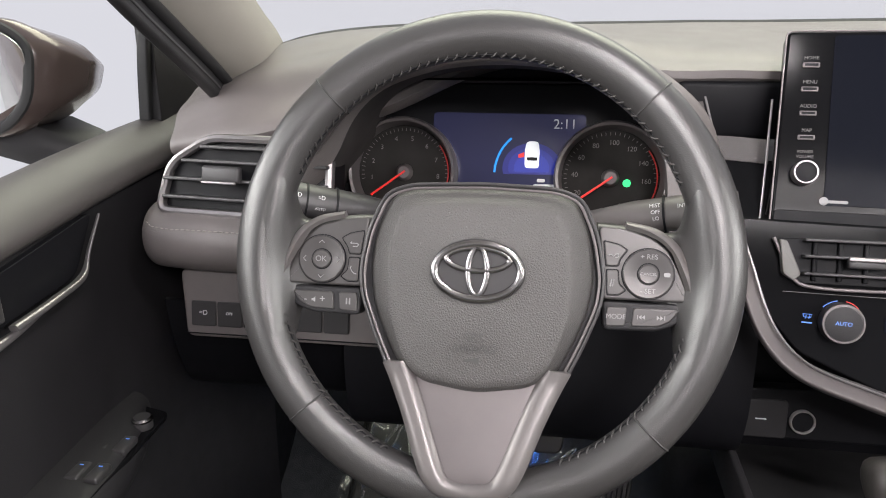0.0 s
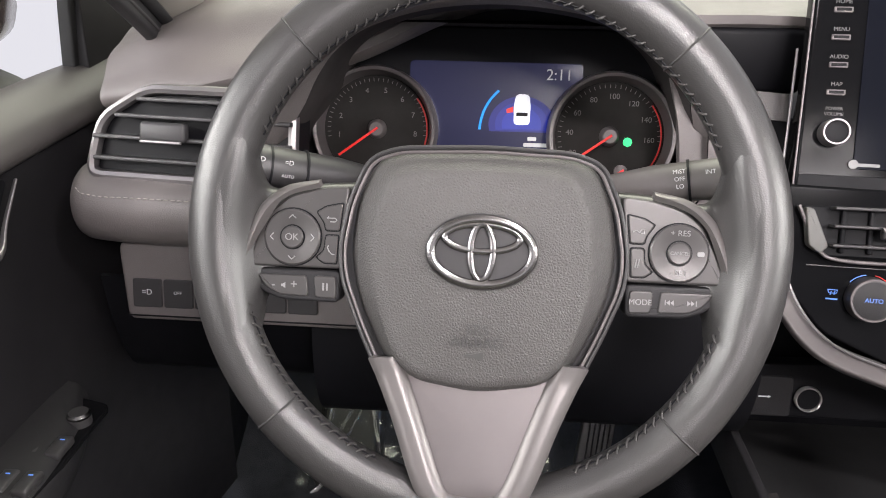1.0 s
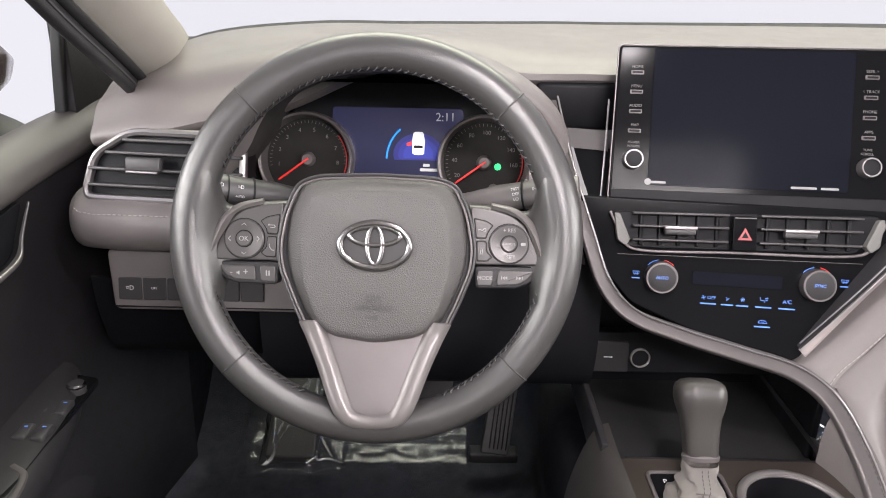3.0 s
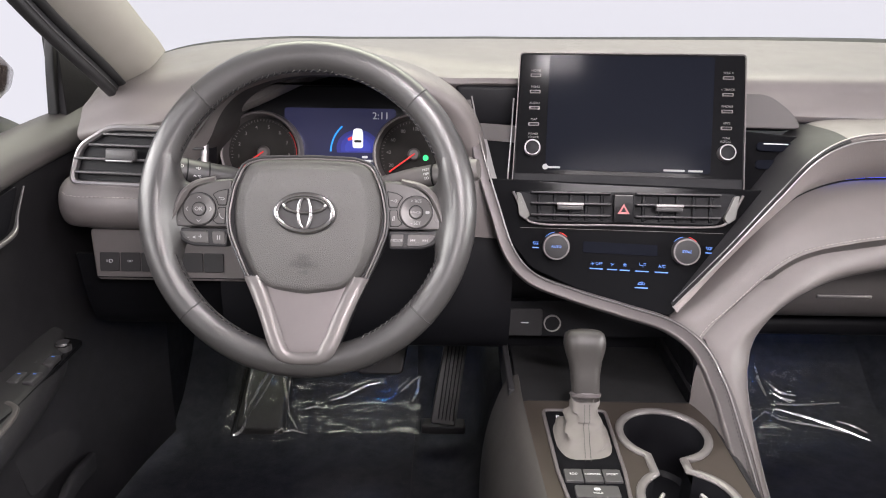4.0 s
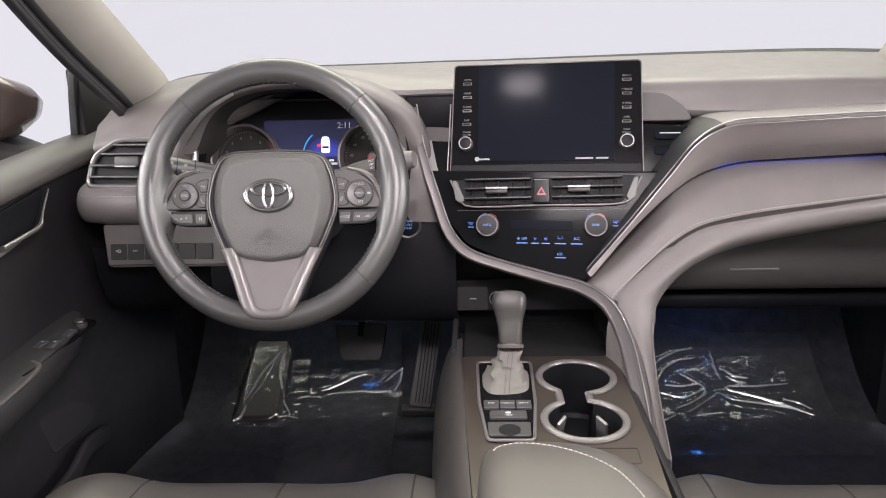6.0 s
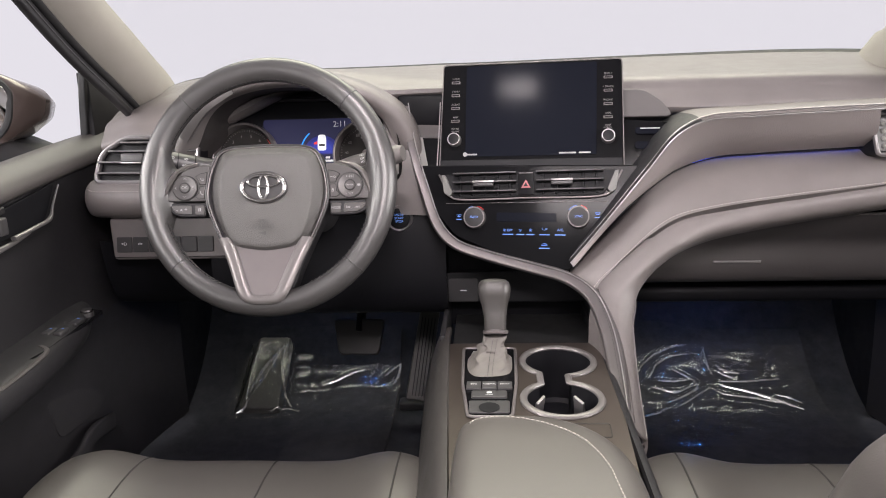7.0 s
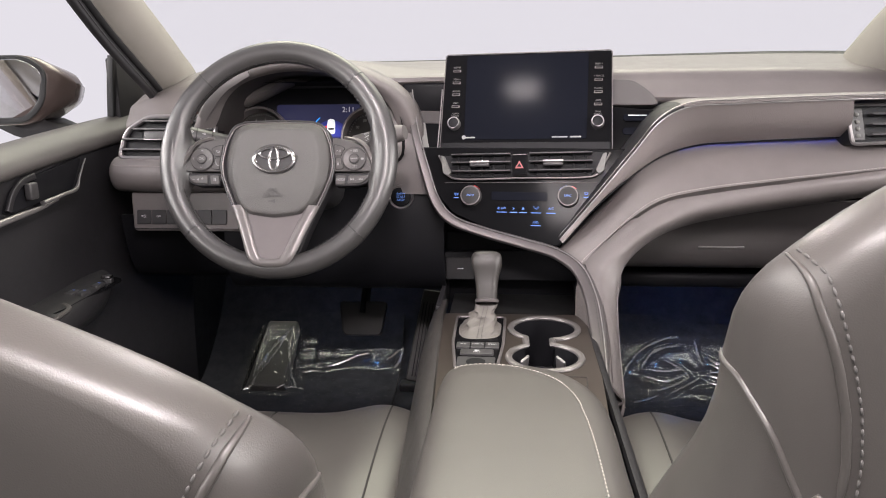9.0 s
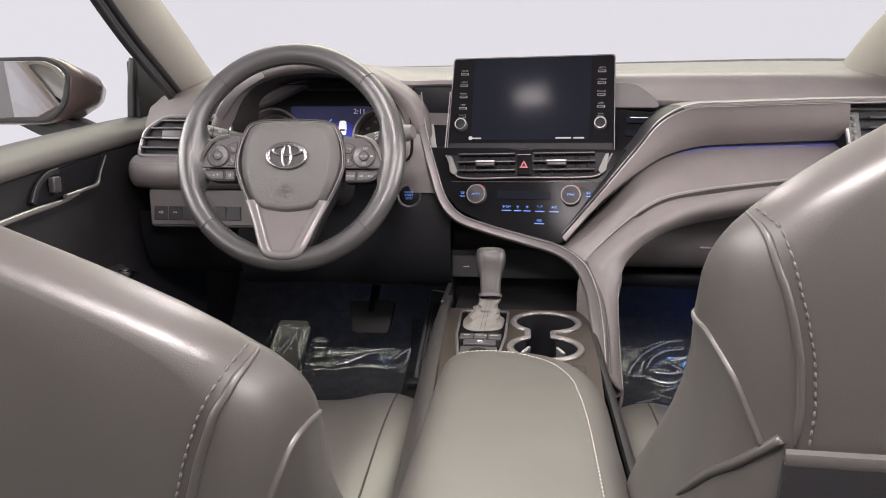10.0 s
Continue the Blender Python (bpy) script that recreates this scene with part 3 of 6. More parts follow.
# glovebox
rows = [[(x, 0.17, 0.535), (x, 0.20, 0.505), (x, 0.232, 0.47), (x, 0.236, 0.43), (x, 0.25, 0.405), (x, 0.285, 0.392), (x, 0.40, 0.385)] for x in (0.135, 0.25, 0.45, 0.62, 0.735)]
box_door = part("glovebox", sheet(rows, 24, 26, 0.004), GLOVE, dash, "dark plastic glovebox door")
part("latch_recess", slab(rrect(0.088, 0.026, 0.004), 0.01, 0.001, m=pose(0.367, 0.2325, 0.452, 84)), BLACK, box_door, "black latch recess")
part("latch", box(0.367, 0.231, 0.4395, 0.080, 0.006, 0.004, 0.0012), SATIN, box_door, "silver edged latch")
part("lower_cover", box(0.43, 0.42, 0.36, 0.60, 0.26, 0.03, 0.01), BLACK, dash, "black lower dash cover")

# right vent
VR = pose(0.625, 0.150, 0.660, 78, 0, 6)
poly = rounded([(-0.098, -0.030), (0.095, -0.024), (0.10, 0.030), (-0.108, 0.032)], 0.008)
ventr = part("air_vent", slab(poly, 0.04, 0.002, m=VR), BLACK, dash, "black air vent with slats in a satin silver ring")
part("vent_ring", sweep([VR @ Vector((x, y, 0.003)) for x, y in poly], oval(0.003, 0.004, 8), up=VR.to_3x3() @ Vector((0, 0, 1)), closed=True), SATIN, ventr, "satin silver ring")
part("vent_cheek", slab(rounded([(-0.100, -0.024), (-0.078, -0.024), (-0.084, 0.026), (-0.102, 0.026)], 0.003), 0.004, 0.001, m=VR @ pose(0, 0, 0.005)), KEY, ventr, "grey end plate")
for k in range(4):
    part("bump", lathe([(0.0035, 0), (0.0035, 0.002), (0.002, 0.003)], 10, VR @ pose(-0.093 + 0.001 * k, 0.016 - 0.011 * k, 0.005)), VENTGREY, ventr)
for z in (-0.016, 0.0, 0.016):
    part("slat", box(0.01, z, 0.006, 0.165, 0.0035, 0.02, 0.001), KEY, ventr, m=VR)

# recess beside the screen and the pocket on its other side
# Both are solid blocks; the shade inside them is put into dark colours.
part("screen_recess", box(-0.155, 0.262, 0.705, 0.10, 0.03, 0.055, 0.006), BLACK, dash, "solid black block for the shaded recess beside the screen")
poly = rounded([(-0.09, -0.016), (0.085, -0.016), (0.070, 0.006), (0.040, 0.027), (-0.09, 0.030)], 0.012)
pocket = part("pocket", slab(poly, 0.04, 0.002, m=pose(0.150, 0.176, 0.709, 76, 0, -3)), GLOVE, dash, "solid dash pocket in a darker grey for its shade")

# centre stack: black gloss panel
STACK = pose(0, 0.118, 0.57, 90 - 18.5, 0, -6.8)
poly = rounded([(-0.168, 0.060), (-0.154, 0.030), (-0.140, -0.012), (-0.105, -0.052), (-0.03, -0.082), (0.071, -0.103), (0.150, 0.005), (0.196, 0.060)], 0.008)
part("upper_panel", slab(rounded([(-0.128, 0.150), (-0.140, 0.04), (0.178, 0.04), (0.226, 0.108), (0.25, 0.128), (0.13, 0.137)], 0.010), 0.02, 0.002, m=STACK @ pose(0, 0, -0.022)), PIANO, dash, "gloss black panel behind the screen")
stack = part("centre_panel", slab(poly, 0.05, 0.002, m=STACK), PIANO, dash, "gloss black centre panel with climate controls")


def on_stack(x, y, z=0.001):
    return STACK @ pose(x, y, z)


VS = STACK @ pose(0, 0, 0, 0, 0, 1.7)
part("vent_bed", slab(rounded([(-0.130, 0.048), (-0.112, 0.010), (0.122, 0.010), (0.145, 0.050)], 0.008), 0.004, 0.001, m=VS @ pose(0, 0, 0.0025)), BLACK, stack, "black vent bed")
part("vent_sill", sweep([VS @ Vector((x, y, 0.006)) for x, y in spline([(-0.131, 0.048), (-0.112, 0.012), (-0.101, 0.008), (0.0, 0.0078), (0.120, 0.0088), (0.131, 0.013), (0.150, 0.047)], 40)], rrect(0.0030, 0.004, 0.001), up=STACK.to_3x3() @ Vector((0, 0, 1))), SMOKE, stack, "dark metal sill")
for x0, x1 in ((-0.108, -0.010), (0.021, 0.122)):
    for y in (0.019, 0.0335, 0.047):
        part("slat", box((x0 + x1) / 2, y, 0.010, x1 - x0, 0.0026, 0.014, 0.0008), KEY, stack, m=VS)
    for k in range(5):
        part("vane", box(x0 + (k + 0.5) * (x1 - x0) / 5, 0.030, 0.004, 0.004, 0.034, 0.005, 0.0012, pose(0, 0, 0)), BLACK, stack, m=VS)
for sx in (-1, 1):
    cheek = [(0, 0.035), (-0.004 * sx, 0.006), (-0.0125 * sx, 0.0), (-0.018 * sx, 0.006), (-0.006 * sx, 0.034)]
    part("vent_cheek", slab(rounded(cheek[::-sx], 0.002), 0.012, 0.001, m=VS @ pose(-0.127 if sx < 0 else 0.145, 0.012, 0.011)), VENTGREY, stack, "pale metal end piece")
for x in (-0.060, 0.060):
    part("slider", box(x, 0.029, 0.018, 0.032, 0.008, 0.008, 0.002), KEY, stack, "dark slider tab", VS)
    part("slider_edge", box(x, 0.0325, 0.0225, 0.033, 0.0036, 0.004, 0.001), SATIN, stack, "silver edge", VS)
haz = part("hazard_button", slab(rrect(0.024, 0.036, 0.002), 0.014, 0.001, m=VS @ pose(0.0055, 0.0285, 0.018)), PIANO, stack, "black hazard button")
part("button_edge", slab(rrect(0.022, 0.0012, 0.0004), 0.001, 0.0003, m=VS @ pose(0.0055, 0.0445, 0.0186)), SMOKE, haz)
tri_o, tri_i = [(-0.0072, -0.0058), (0.0072, -0.0058), (0, 0.0068)], [(-0.0036, -0.0036), (0.0036, -0.0036), (0, 0.0028)]
part("hazard_mark", slab(tri_o, 0.001, 0.0003, m=VS @ pose(0.0055, 0.0275, 0.0188)), WARNRED, haz, "red triangle")
part("hazard_mark", slab(tri_i, 0.0006, 0.0002, m=VS @ pose(0.0055, 0.0275, 0.0191)), BLACK, haz)
# plate, polished accent and gloss filler between the trim strip and the screen
part("side_plate", sheet([[(-0.181, 0.234, 0.684), (-0.154, 0.228, 0.684), (-0.124, 0.221, 0.683)], [(-0.177, 0.229, 0.673), (-0.154, 0.224, 0.673), (-0.124, 0.217, 0.672)], [(-0.173, 0.224, 0.663), (-0.154, 0.220, 0.663), (-0.124, 0.213, 0.662)]], 6, 8, 0.004), GLOVE, dash, "grey plate beside the screen")
part("gloss_filler", sheet([[(-0.179, 0.228, 0.664), (-0.150, 0.222, 0.664), (-0.116, 0.216, 0.664)], [(-0.166, 0.194, 0.636), (-0.140, 0.190, 0.636), (-0.112, 0.186, 0.636)], [(-0.152, 0.158, 0.604), (-0.128, 0.152, 0.604), (-0.108, 0.148, 0.604)]], 12, 10, 0.004), PIANO, dash, "gloss black filler")
part("polished_accent", sheet([[(-0.1725, 0.2235, 0.664), (-0.1620, 0.2210, 0.664)], [(-0.1650, 0.1925, 0.638), (-0.1545, 0.1900, 0.637)], [(-0.1560, 0.1600, 0.611), (-0.1470, 0.1570, 0.613)]], 14, 4, 0.003), SATIN, dash, "polished metal accent")

# climate dials and keys
for x, y, word in ((-0.0745, -0.0232, "AUTO"), (0.0845, -0.0207, "SYNC")):
    M = on_stack(x, y, 0.001)
    dial = part("dial", lathe([(0.0172, 0), (0.0164, 0.010), (0.0156, 0.012), (0.0142, 0.0122)], 36, M), PADMETAL, stack, "ribbed dark metal dial")
    part("dial_face", lathe([(0.0141, 0.0110), (0.0141, 0.0126), (0.0134, 0.0128)], 32, M), PLASTIC, dial, "brushed dial face")
    part("dial_ring", sweep([M @ Vector((0.0156 * math.cos(a), 0.0156 * math.sin(a), 0.0118)) for a in np.linspace(0, 2 * math.pi, 36, endpoint=False)], oval(0.0010, n=6), up=STACK.to_3x3() @ Vector((0, 0, 1)), closed=True), SMOKE, dial, "bright ring")
    text("dial_word", word, 0.0046, LED, dial, M @ pose(0, 0, 0.0131))
    for a0, a1, mt in ((100, 140, LED), (45, 80, RED)):
        arc = [M @ Vector((0.0184 * math.cos(radians(a)), 0.0184 * math.sin(radians(a)), 0.0006)) for a in np.linspace(a0, a1, 10)]
        part("heat_mark", sweep(arc, oval(0.00035, n=6), up=STACK.to_3x3() @ Vector((0, 0, 1))), mt, dial)
def mark(name, strokes, x, y, r=0.00035):
    """A symbol drawn in thin lit strokes on the centre panel."""
    for st in strokes:
        part(name, sweep([on_stack(x + a, y + b, 0.0014) @ Vector((0, 0, 0)) for a, b in st], oval(r, n=5), up=STACK.to_3x3() @ Vector((0, 0, 1))), LED, stack)


def blades(k):
    """A small fan of k blades."""
    return [[(0, 0), (0.0016 * math.cos(a), 0.0016 * math.sin(a)), (0.0022 * math.cos(a + 0.6), 0.0022 * math.sin(a + 0.6))] for a in np.linspace(0, 2 * math.pi, k, endpoint=False)]


for x, wide in ((-0.0228, 0.0165), (-0.0035, 0.0125), (0.0122, 0.0125), (0.0337, 0.0165), (0.0575, 0.0165)):
    part("climate_light", slab(rrect(wide, 0.0014, 0.0006), 0.001, 0.0003, m=on_stack(x, -0.0482, 0.0014)), LED, stack)
text("climate_word", "OFF", 0.0050, LED, stack, on_stack(-0.0198, -0.0418, 0.0013))
text("climate_word", "A/C", 0.0056, LED, stack, on_stack(0.0575, -0.0408, 0.0013))
mark("climate_mark", blades(4), -0.0282, -0.0418)
mark("climate_mark", blades(3), -0.0035, -0.0418)
mark("climate_mark", blades(5), 0.0122, -0.0415)
mark("climate_mark", [[(-0.004, 0.0025), (-0.0034, -0.0005), (0.0004, -0.0008), (0.0008, -0.0028)], [(0.0012, 0.002), (0.0042, 0.002)], [(0.0012, 0.0), (0.0042, 0.0)]], 0.0337, -0.0402)
mark("climate_mark", [[(-0.0045, -0.0012), (-0.0036, 0.001), (0.0, 0.002), (0.0034, 0.001), (0.0045, -0.0012), (-0.0045, -0.0012)], [(-0.001, 0.0), (0.0015, 0.0), (0.0005, 0.0009)]], 0.0340, -0.0637)
part("climate_light", slab(rrect(0.0165, 0.0014, 0.0006), 0.001, 0.0003, m=on_stack(0.0340, -0.0690, 0.0014)), LED, stack)
for x, y in ((-0.1000, -0.0205), (0.1130, -0.0155)):
    mark("climate_mark", [[(-0.0036, 0.002), (0.0036, 0.002), (0.0026, -0.0006), (-0.0026, -0.0006), (-0.0036, 0.002)], [(-0.0015, -0.002), (-0.0008, 0.001)], [(0.0012, -0.002), (0.0018, 0.001)]], x, y)
    part("climate_light", slab(rrect(0.0085, 0.0012, 0.0005), 0.001, 0.0003, m=on_stack(x, y - 0.0052, 0.0014)), LED, stack)
part("dial_window", slab(rrect(0.092, 0.014, 0.002), 0.001, 0.0003, m=on_stack(0.005, -0.0215, 0.0012)), GLASSBLACK, stack, "dark display window")
part("panel_joint", box(0.004, 0.0015, 0.001, 0.250, 0.0007, 0.0008, 0.0002, pose(0, 0, 0, 0, 0, 1.2)), SMOKE, stack, "", STACK)
# tray cards right of the screen
part("passenger_lamp_bar", slab(rrect(0.055, 0.0115, 0.005), 0.004, 0.0012, m=on_stack(0.195, 0.116, -0.017)), GLASSBLACK, stack, "dark glossy lamp bar")
part("passenger_lamp_bar", slab(rrect(0.037, 0.0120, 0.005), 0.004, 0.0012, m=on_stack(0.186, 0.0937, -0.0185)), GLASSBLACK, stack, "dark glossy lamp bar")
part("lamp_bar_edge", slab(rrect(0.030, 0.0016, 0.0006), 0.001, 0.0003, m=on_stack(0.190, 0.1195, -0.0163)), ICON, stack)

# grey trim that runs down beside the stack and along the console
R = spline([(-0.190, 0.225, 0.715), (-0.176, 0.178, 0.655), (-0.154, 0.140, 0.590), (-0.133, 0.116, 0.537), (-0.108, 0.103, 0.512), (-0.055, 0.092, 0.494), (0.010, 0.080, 0.478), (0.065, 0.070, 0.463), (0.098, 0.052, 0.442), (0.116, 0.012, 0.408), (0.121, -0.045, 0.371), (0.118, -0.132, 0.333)], 100)
width = np.interp(np.arange(100), [0, 20, 40, 60, 75, 85, 99], [0.55, 0.85, 1.0, 1.1, 1.3, 1.5, 1.1])
part("trim_strip", sweep(R, rrect(0.0175, 0.008, 0.0025), up=(0.1, -0.75, 0.65), scale=width), STRIP, dash, "smoked silver trim strip")
part("strip_piping", sweep(R + np.array([0.006, -0.002, 0.006]), oval(0.0010, n=6), up=(0, -1, 0)), SATIN, dash, "thin bright piping")

# ---- touch screen ----
SCR = pose(0.0135, 0.168, 0.6993, 70, 0, -7.5) @ pose(0, 0, 0, 0, 0, 0.9)
screen = thing("touch_screen", "black touch screen with silver side keys and knobs on the dash", "screen", (0.014, 0.2, 0.62))
poly = rounded([(-0.139, 0.0865), (0.139, 0.0865), (0.1425, -0.0865), (-0.1425, -0.0865)], 0.005)
part("housing", slab(poly, 0.022, 0.002, m=SCR), PIANO, screen, "gloss black housing")
part("chin", slab(rounded([(-0.1405, 0.0), (0.1405, 0.0), (0.1415, -0.017), (-0.1415, -0.017)], 0.003), 0.002, 0.0006, m=SCR @ pose(0, -0.0685, 0.0018)), BLACK, screen, "matt black chin")
part("display", slab(rrect(0.204, 0.146, 0.003), 0.001, 0.0003, m=SCR @ pose(0, 0.010, 0.0012)), GLASSBLACK, screen, "dark unlit display glass")
edge = [SCR @ Vector((x, y, -0.001)) for x, y in inset(poly, -0.0008)]
part("edge_line", sweep(edge, oval(0.0009, n=6), up=SCR.to_3x3() @ Vector((0, 0, 1)), closed=True), SMOKE, screen, "thin bright edge")
for sx, words in ((-1, ("HOME", "MENU", "AUDIO", "MAP", "POWER|VOLUME")), (1, ("SEEK >", "< TRACK", "PHONE", "APPS", "TUNE|SCROLL"))):
    for k, w in enumerate(words):
        x, y = sx * 0.1190, 0.0575 - 0.0209 * k
        if k < 4:
            key = part("side_key", slab(rrect(0.0135, 0.0042, 0.0008), 0.002, 0.0005, m=SCR @ pose(x, y, 0.0016)), SMOKE, screen, "silver rimmed key")
            part("key_face", slab(rrect(0.0108, 0.0022, 0.0004), 0.002, 0.0003, m=SCR @ pose(x, y, 0.0022)), BLACK, key)
            text("key_word", w, 0.0042, GAUGEMARK, screen, SCR @ pose(x, y + 0.0062, 0.0004))
        else:
            for i, ww in enumerate(w.split("|")):
                text("key_word", ww, 0.0036, GAUGEMARK, screen, SCR @ pose(x, y + 0.0085 - 0.0042 * i, 0.0004))
    M = SCR @ pose(sx * 0.1192, -0.0365, 0)
    knob = part("knob", lathe([(0.0105, 0), (0.0102, 0.012), (0.0096, 0.0135), (0.0086, 0.0135), (0.0084, 0.012)], 36, M, caps=False), SATIN, screen, "chrome rimmed knob")
    part("knob_face", lathe([(0.0086, 0.004), (0.0086, 0.0122), (0.006, 0.0128)], 30, M), BLACK, knob, "black knob face")
part("badge_shape", lathe([(0.0036, 0), (0.0036, 0.0004)], 16, SCR @ pose(-0.102, -0.0595, 0.0014)), ICONDIM, screen, "small pale mark")
for x, w in ((-0.091, 0.016), (0.058, 0.026), (0.084, 0.018)):
    part("badge_shape", slab(rrect(w, 0.0025, 0.001), 0.0006, 0.0002, m=SCR @ pose(x, -0.0598, 0.0016)), ICONDIM, screen)

part("side_line", sweep([SCR @ Vector((x, y, -0.012)) for x, y in ((-0.1465, 0.030), (-0.1480, -0.030), (-0.1500, -0.084))], oval(0.0011, n=8), up=SCR.to_3x3() @ Vector((0, 0, 1))), SATIN, screen, "thin bright side line")

# ---- instrument cluster ----
cluster = thing("instrument_cluster", "lit instrument cluster with two round gauges and a blue display", "gauges", (-0.363, 0.26, 0.6))
CL = pose(-0.363, 0.262, 0.652, 76, 0, 0)
part("face", slab(rounded([(-0.185, -0.075), (0.185, -0.075), (0.18, 0.03), (0.12, 0.075), (-0.12, 0.075), (-0.18, 0.03)], 0.03), 0.02, 0.002, m=CL), BLACK, cluster, "black cluster face")
tube = [[(CL @ Vector((x * s, y * s + dy, z))) for x, y in rounded([(-0.185, -0.075), (0.185, -0.075), (0.18, 0.03), (0.12, 0.08), (-0.12, 0.08), (-0.18, 0.03)], 0.03)] for s, dy, z in ((1.0, 0, -0.005), (0.97, -0.003, 0.04), (0.91, -0.008, 0.09))]
part("shroud", grid(tube, close_v=True), material("shroud_matt", (0.02, 0.019, 0.02), 0.9, tone=0.1, spec=0.05), cluster, "matt black shroud")
part("backing", slab(rounded([(-0.56, 0.60), (-0.19, 0.60), (-0.19, 0.733), (-0.26, 0.752), (-0.37, 0.768), (-0.47, 0.752), (-0.56, 0.730)], 0.01), 0.008, 0.001, m=pose(0, 0.283, 0, 90)), material("backing_cloth", (0.06, 0.057, 0.064), 0.8, tone=0.1, spec=0.2), cluster, "dark backing plate")
GLOW = material("display_blue", (0.01, 0.01, 0.03), 0.2, tone=0, emit=(0.020, 0.020, 0.046), power=1.0)
part("display", slab(rrect(0.156, 0.090, 0.004), 0.002, 0.0005, m=CL @ pose(-0.003, -0.001, 0.003)), GLOW, cluster, "dim blue display")
text("clock", "2:11", 0.0140, ICON, cluster, CL @ pose(0.054, 0.0335, 0.0037))
CAR = CL @ pose(0.022, 0.0025, 0.0036) @ Matrix.Diagonal((0.95, 0.85, 1, 1))
for k, (r, p) in enumerate(((0.030, 0.35), (0.024, 0.65), (0.018, 1.0))):
    part("blue_glow", slab([(r * math.cos(a), r * 0.85 * math.sin(a)) for a in np.linspace(radians(-15), radians(195), 18)], 0.0002, 0.00005, m=CL @ pose(0.022, -0.011, 0.0031 + 0.0001 * k)), material("glow_blue", (0, 0, 0.1), 0.4, tone=0, emit=(0.015, 0.03, 0.30), power=p), cluster, "blue glow")
part("car_picture", slab(rounded([(-0.0075, -0.016), (0.0075, -0.016), (0.008, 0.004), (0.0062, 0.016), (-0.0062, 0.016), (-0.008, 0.004)], 0.004), 0.0006, 0.0002, m=CAR), material("white_lit", (0.8, 0.8, 0.8), 0.4, tone=0, emit=(0.9, 0.92, 1), power=0.5), cluster, "white car shape")
part("car_window", slab(rrect(0.011, 0.004, 0.001), 0.0006, 0.0002, m=CAR @ pose(0, -0.005, 0.0003)), BLACK, cluster)
part("door_mark", slab([(-0.0085, 0.003), (-0.015, 0.0), (-0.0145, -0.004), (-0.0085, -0.003)], 0.0006, 0.0002, m=CAR), RED, cluster, "red open door mark")
part("blue_arc", sweep([CL @ Vector((0.030 + 0.046 * math.cos(radians(a)), -0.018 + 0.048 * math.sin(radians(a)), 0.004)) for a in np.linspace(130, 178, 14)], oval(0.0011, 0.0005, 6), up=CL.to_3x3() @ Vector((0, 0, 1))), material("arc_blue", (0, 0.1, 0.4), 0.4, tone=0, emit=(0.03, 0.35, 0.95), power=0.9), cluster)
for y, w in ((-0.0235, 0.008), (-0.029, 0.022)):
    part("reading_bar", slab(rrect(w, 0.0035, 0.001), 0.0004, 0.0001, m=CL @ pose(0.030 + w / 4, y, 0.0036)), ICON, cluster)
DIAL = material("dial_face", (0.032, 0.030, 0.029), 0.9, tone=0.1, patch=40, spec=0.08)
for x, marks, first, last in ((-0.110, ["1", "2", "3", "4", "5", "6", "7", "8"], 190, -6), (0.101, ["20", "40", "60", "80", "100", "120", "140", "160"], 206, -4)):
    M = CL @ pose(x, -0.019, 0.0)
    g = part("gauge", lathe([(0.049, 0.0), (0.049, 0.004), (0.046, 0.0045)], 48, M), DIAL, cluster, "dark round gauge")
    part("gauge_ring", lathe([(0.0565, 0.0), (0.0565, 0.022), (0.0548, 0.0255), (0.0520, 0.024), (0.0485, 0.006)], 56, M, caps=False), SMOKE, g, "silver gauge ring")
    for k, w in enumerate(marks):
        a = radians(first + (last - first) * k / (len(marks) - 1))
        text("numeral", w, 0.0068, GAUGEMARK, g, M @ pose(0.0355 * math.cos(a), 0.0355 * math.sin(a), 0.0049))
    for k in range(0, 36):
        a = radians(first + (last - first) * k / 35)
        part("tick", box(0, 0, 0, 0.003, 0.0005, 0.0004, 0, M @ pose(0.0445 * math.cos(a), 0.0445 * math.sin(a), 0.0049, 0, 0, math.degrees(a))), GAUGEMARK, g)
    arc = [M @ Vector((0.0462 * math.cos(radians(a)), 0.0462 * math.sin(radians(a)), 0.005)) for a in np.linspace(38, -50, 24)]
    part("red_arc", sweep(arc, oval(0.0007, 0.0004, 6), up=CL.to_3x3() @ Vector((0, 0, 1))), material("dim_red", (0.4, 0.03, 0.03), 0.5, tone=0, emit=(0.6, 0.04, 0.04), power=0.2), g)
    part("needle_hub", lathe([(0.0092, 0.004), (0.0080, 0.010), (0.006, 0.012)], 24, M), SMOKE, g, "grey needle hub")
    part("needle", box(0.020, 0, 0.0125, 0.044, 0.0022, 0.0012, 0.0004, M @ pose(0, 0, 0, 0, 0, 216)), RED, g, "red needle")
    M2 = M @ pose(0.012, -0.031, 0)
    part("needle_hub", lathe([(0.006, 0.004), (0.006, 0.008), (0.004, 0.009)], 18, M2), SMOKE, g)
    part("needle", box(0.010, 0, 0.0095, 0.026, 0.0018, 0.001, 0.0003, M2 @ pose(0, 0, 0, 0, 0, 216)), RED, g, "red needle")
part("ready_lamp", lathe([(0.0042, 0), (0.0042, 0.0006)], 8, CL @ pose(0.1175, -0.0235, 0.0060)), GREEN, cluster, "green lamp")

# ---- steering wheel ----
WH = pose(-0.3685, 0.016, 0.623, 71, 0, 0)
wheel = thing("steering_wheel", "grey leather steering wheel with silver spoke trims and round keypads", "steering wheel", (-0.367, 0.016, 0.623))
NRM = WH.to_3x3() @ Vector((0, 0, 1))


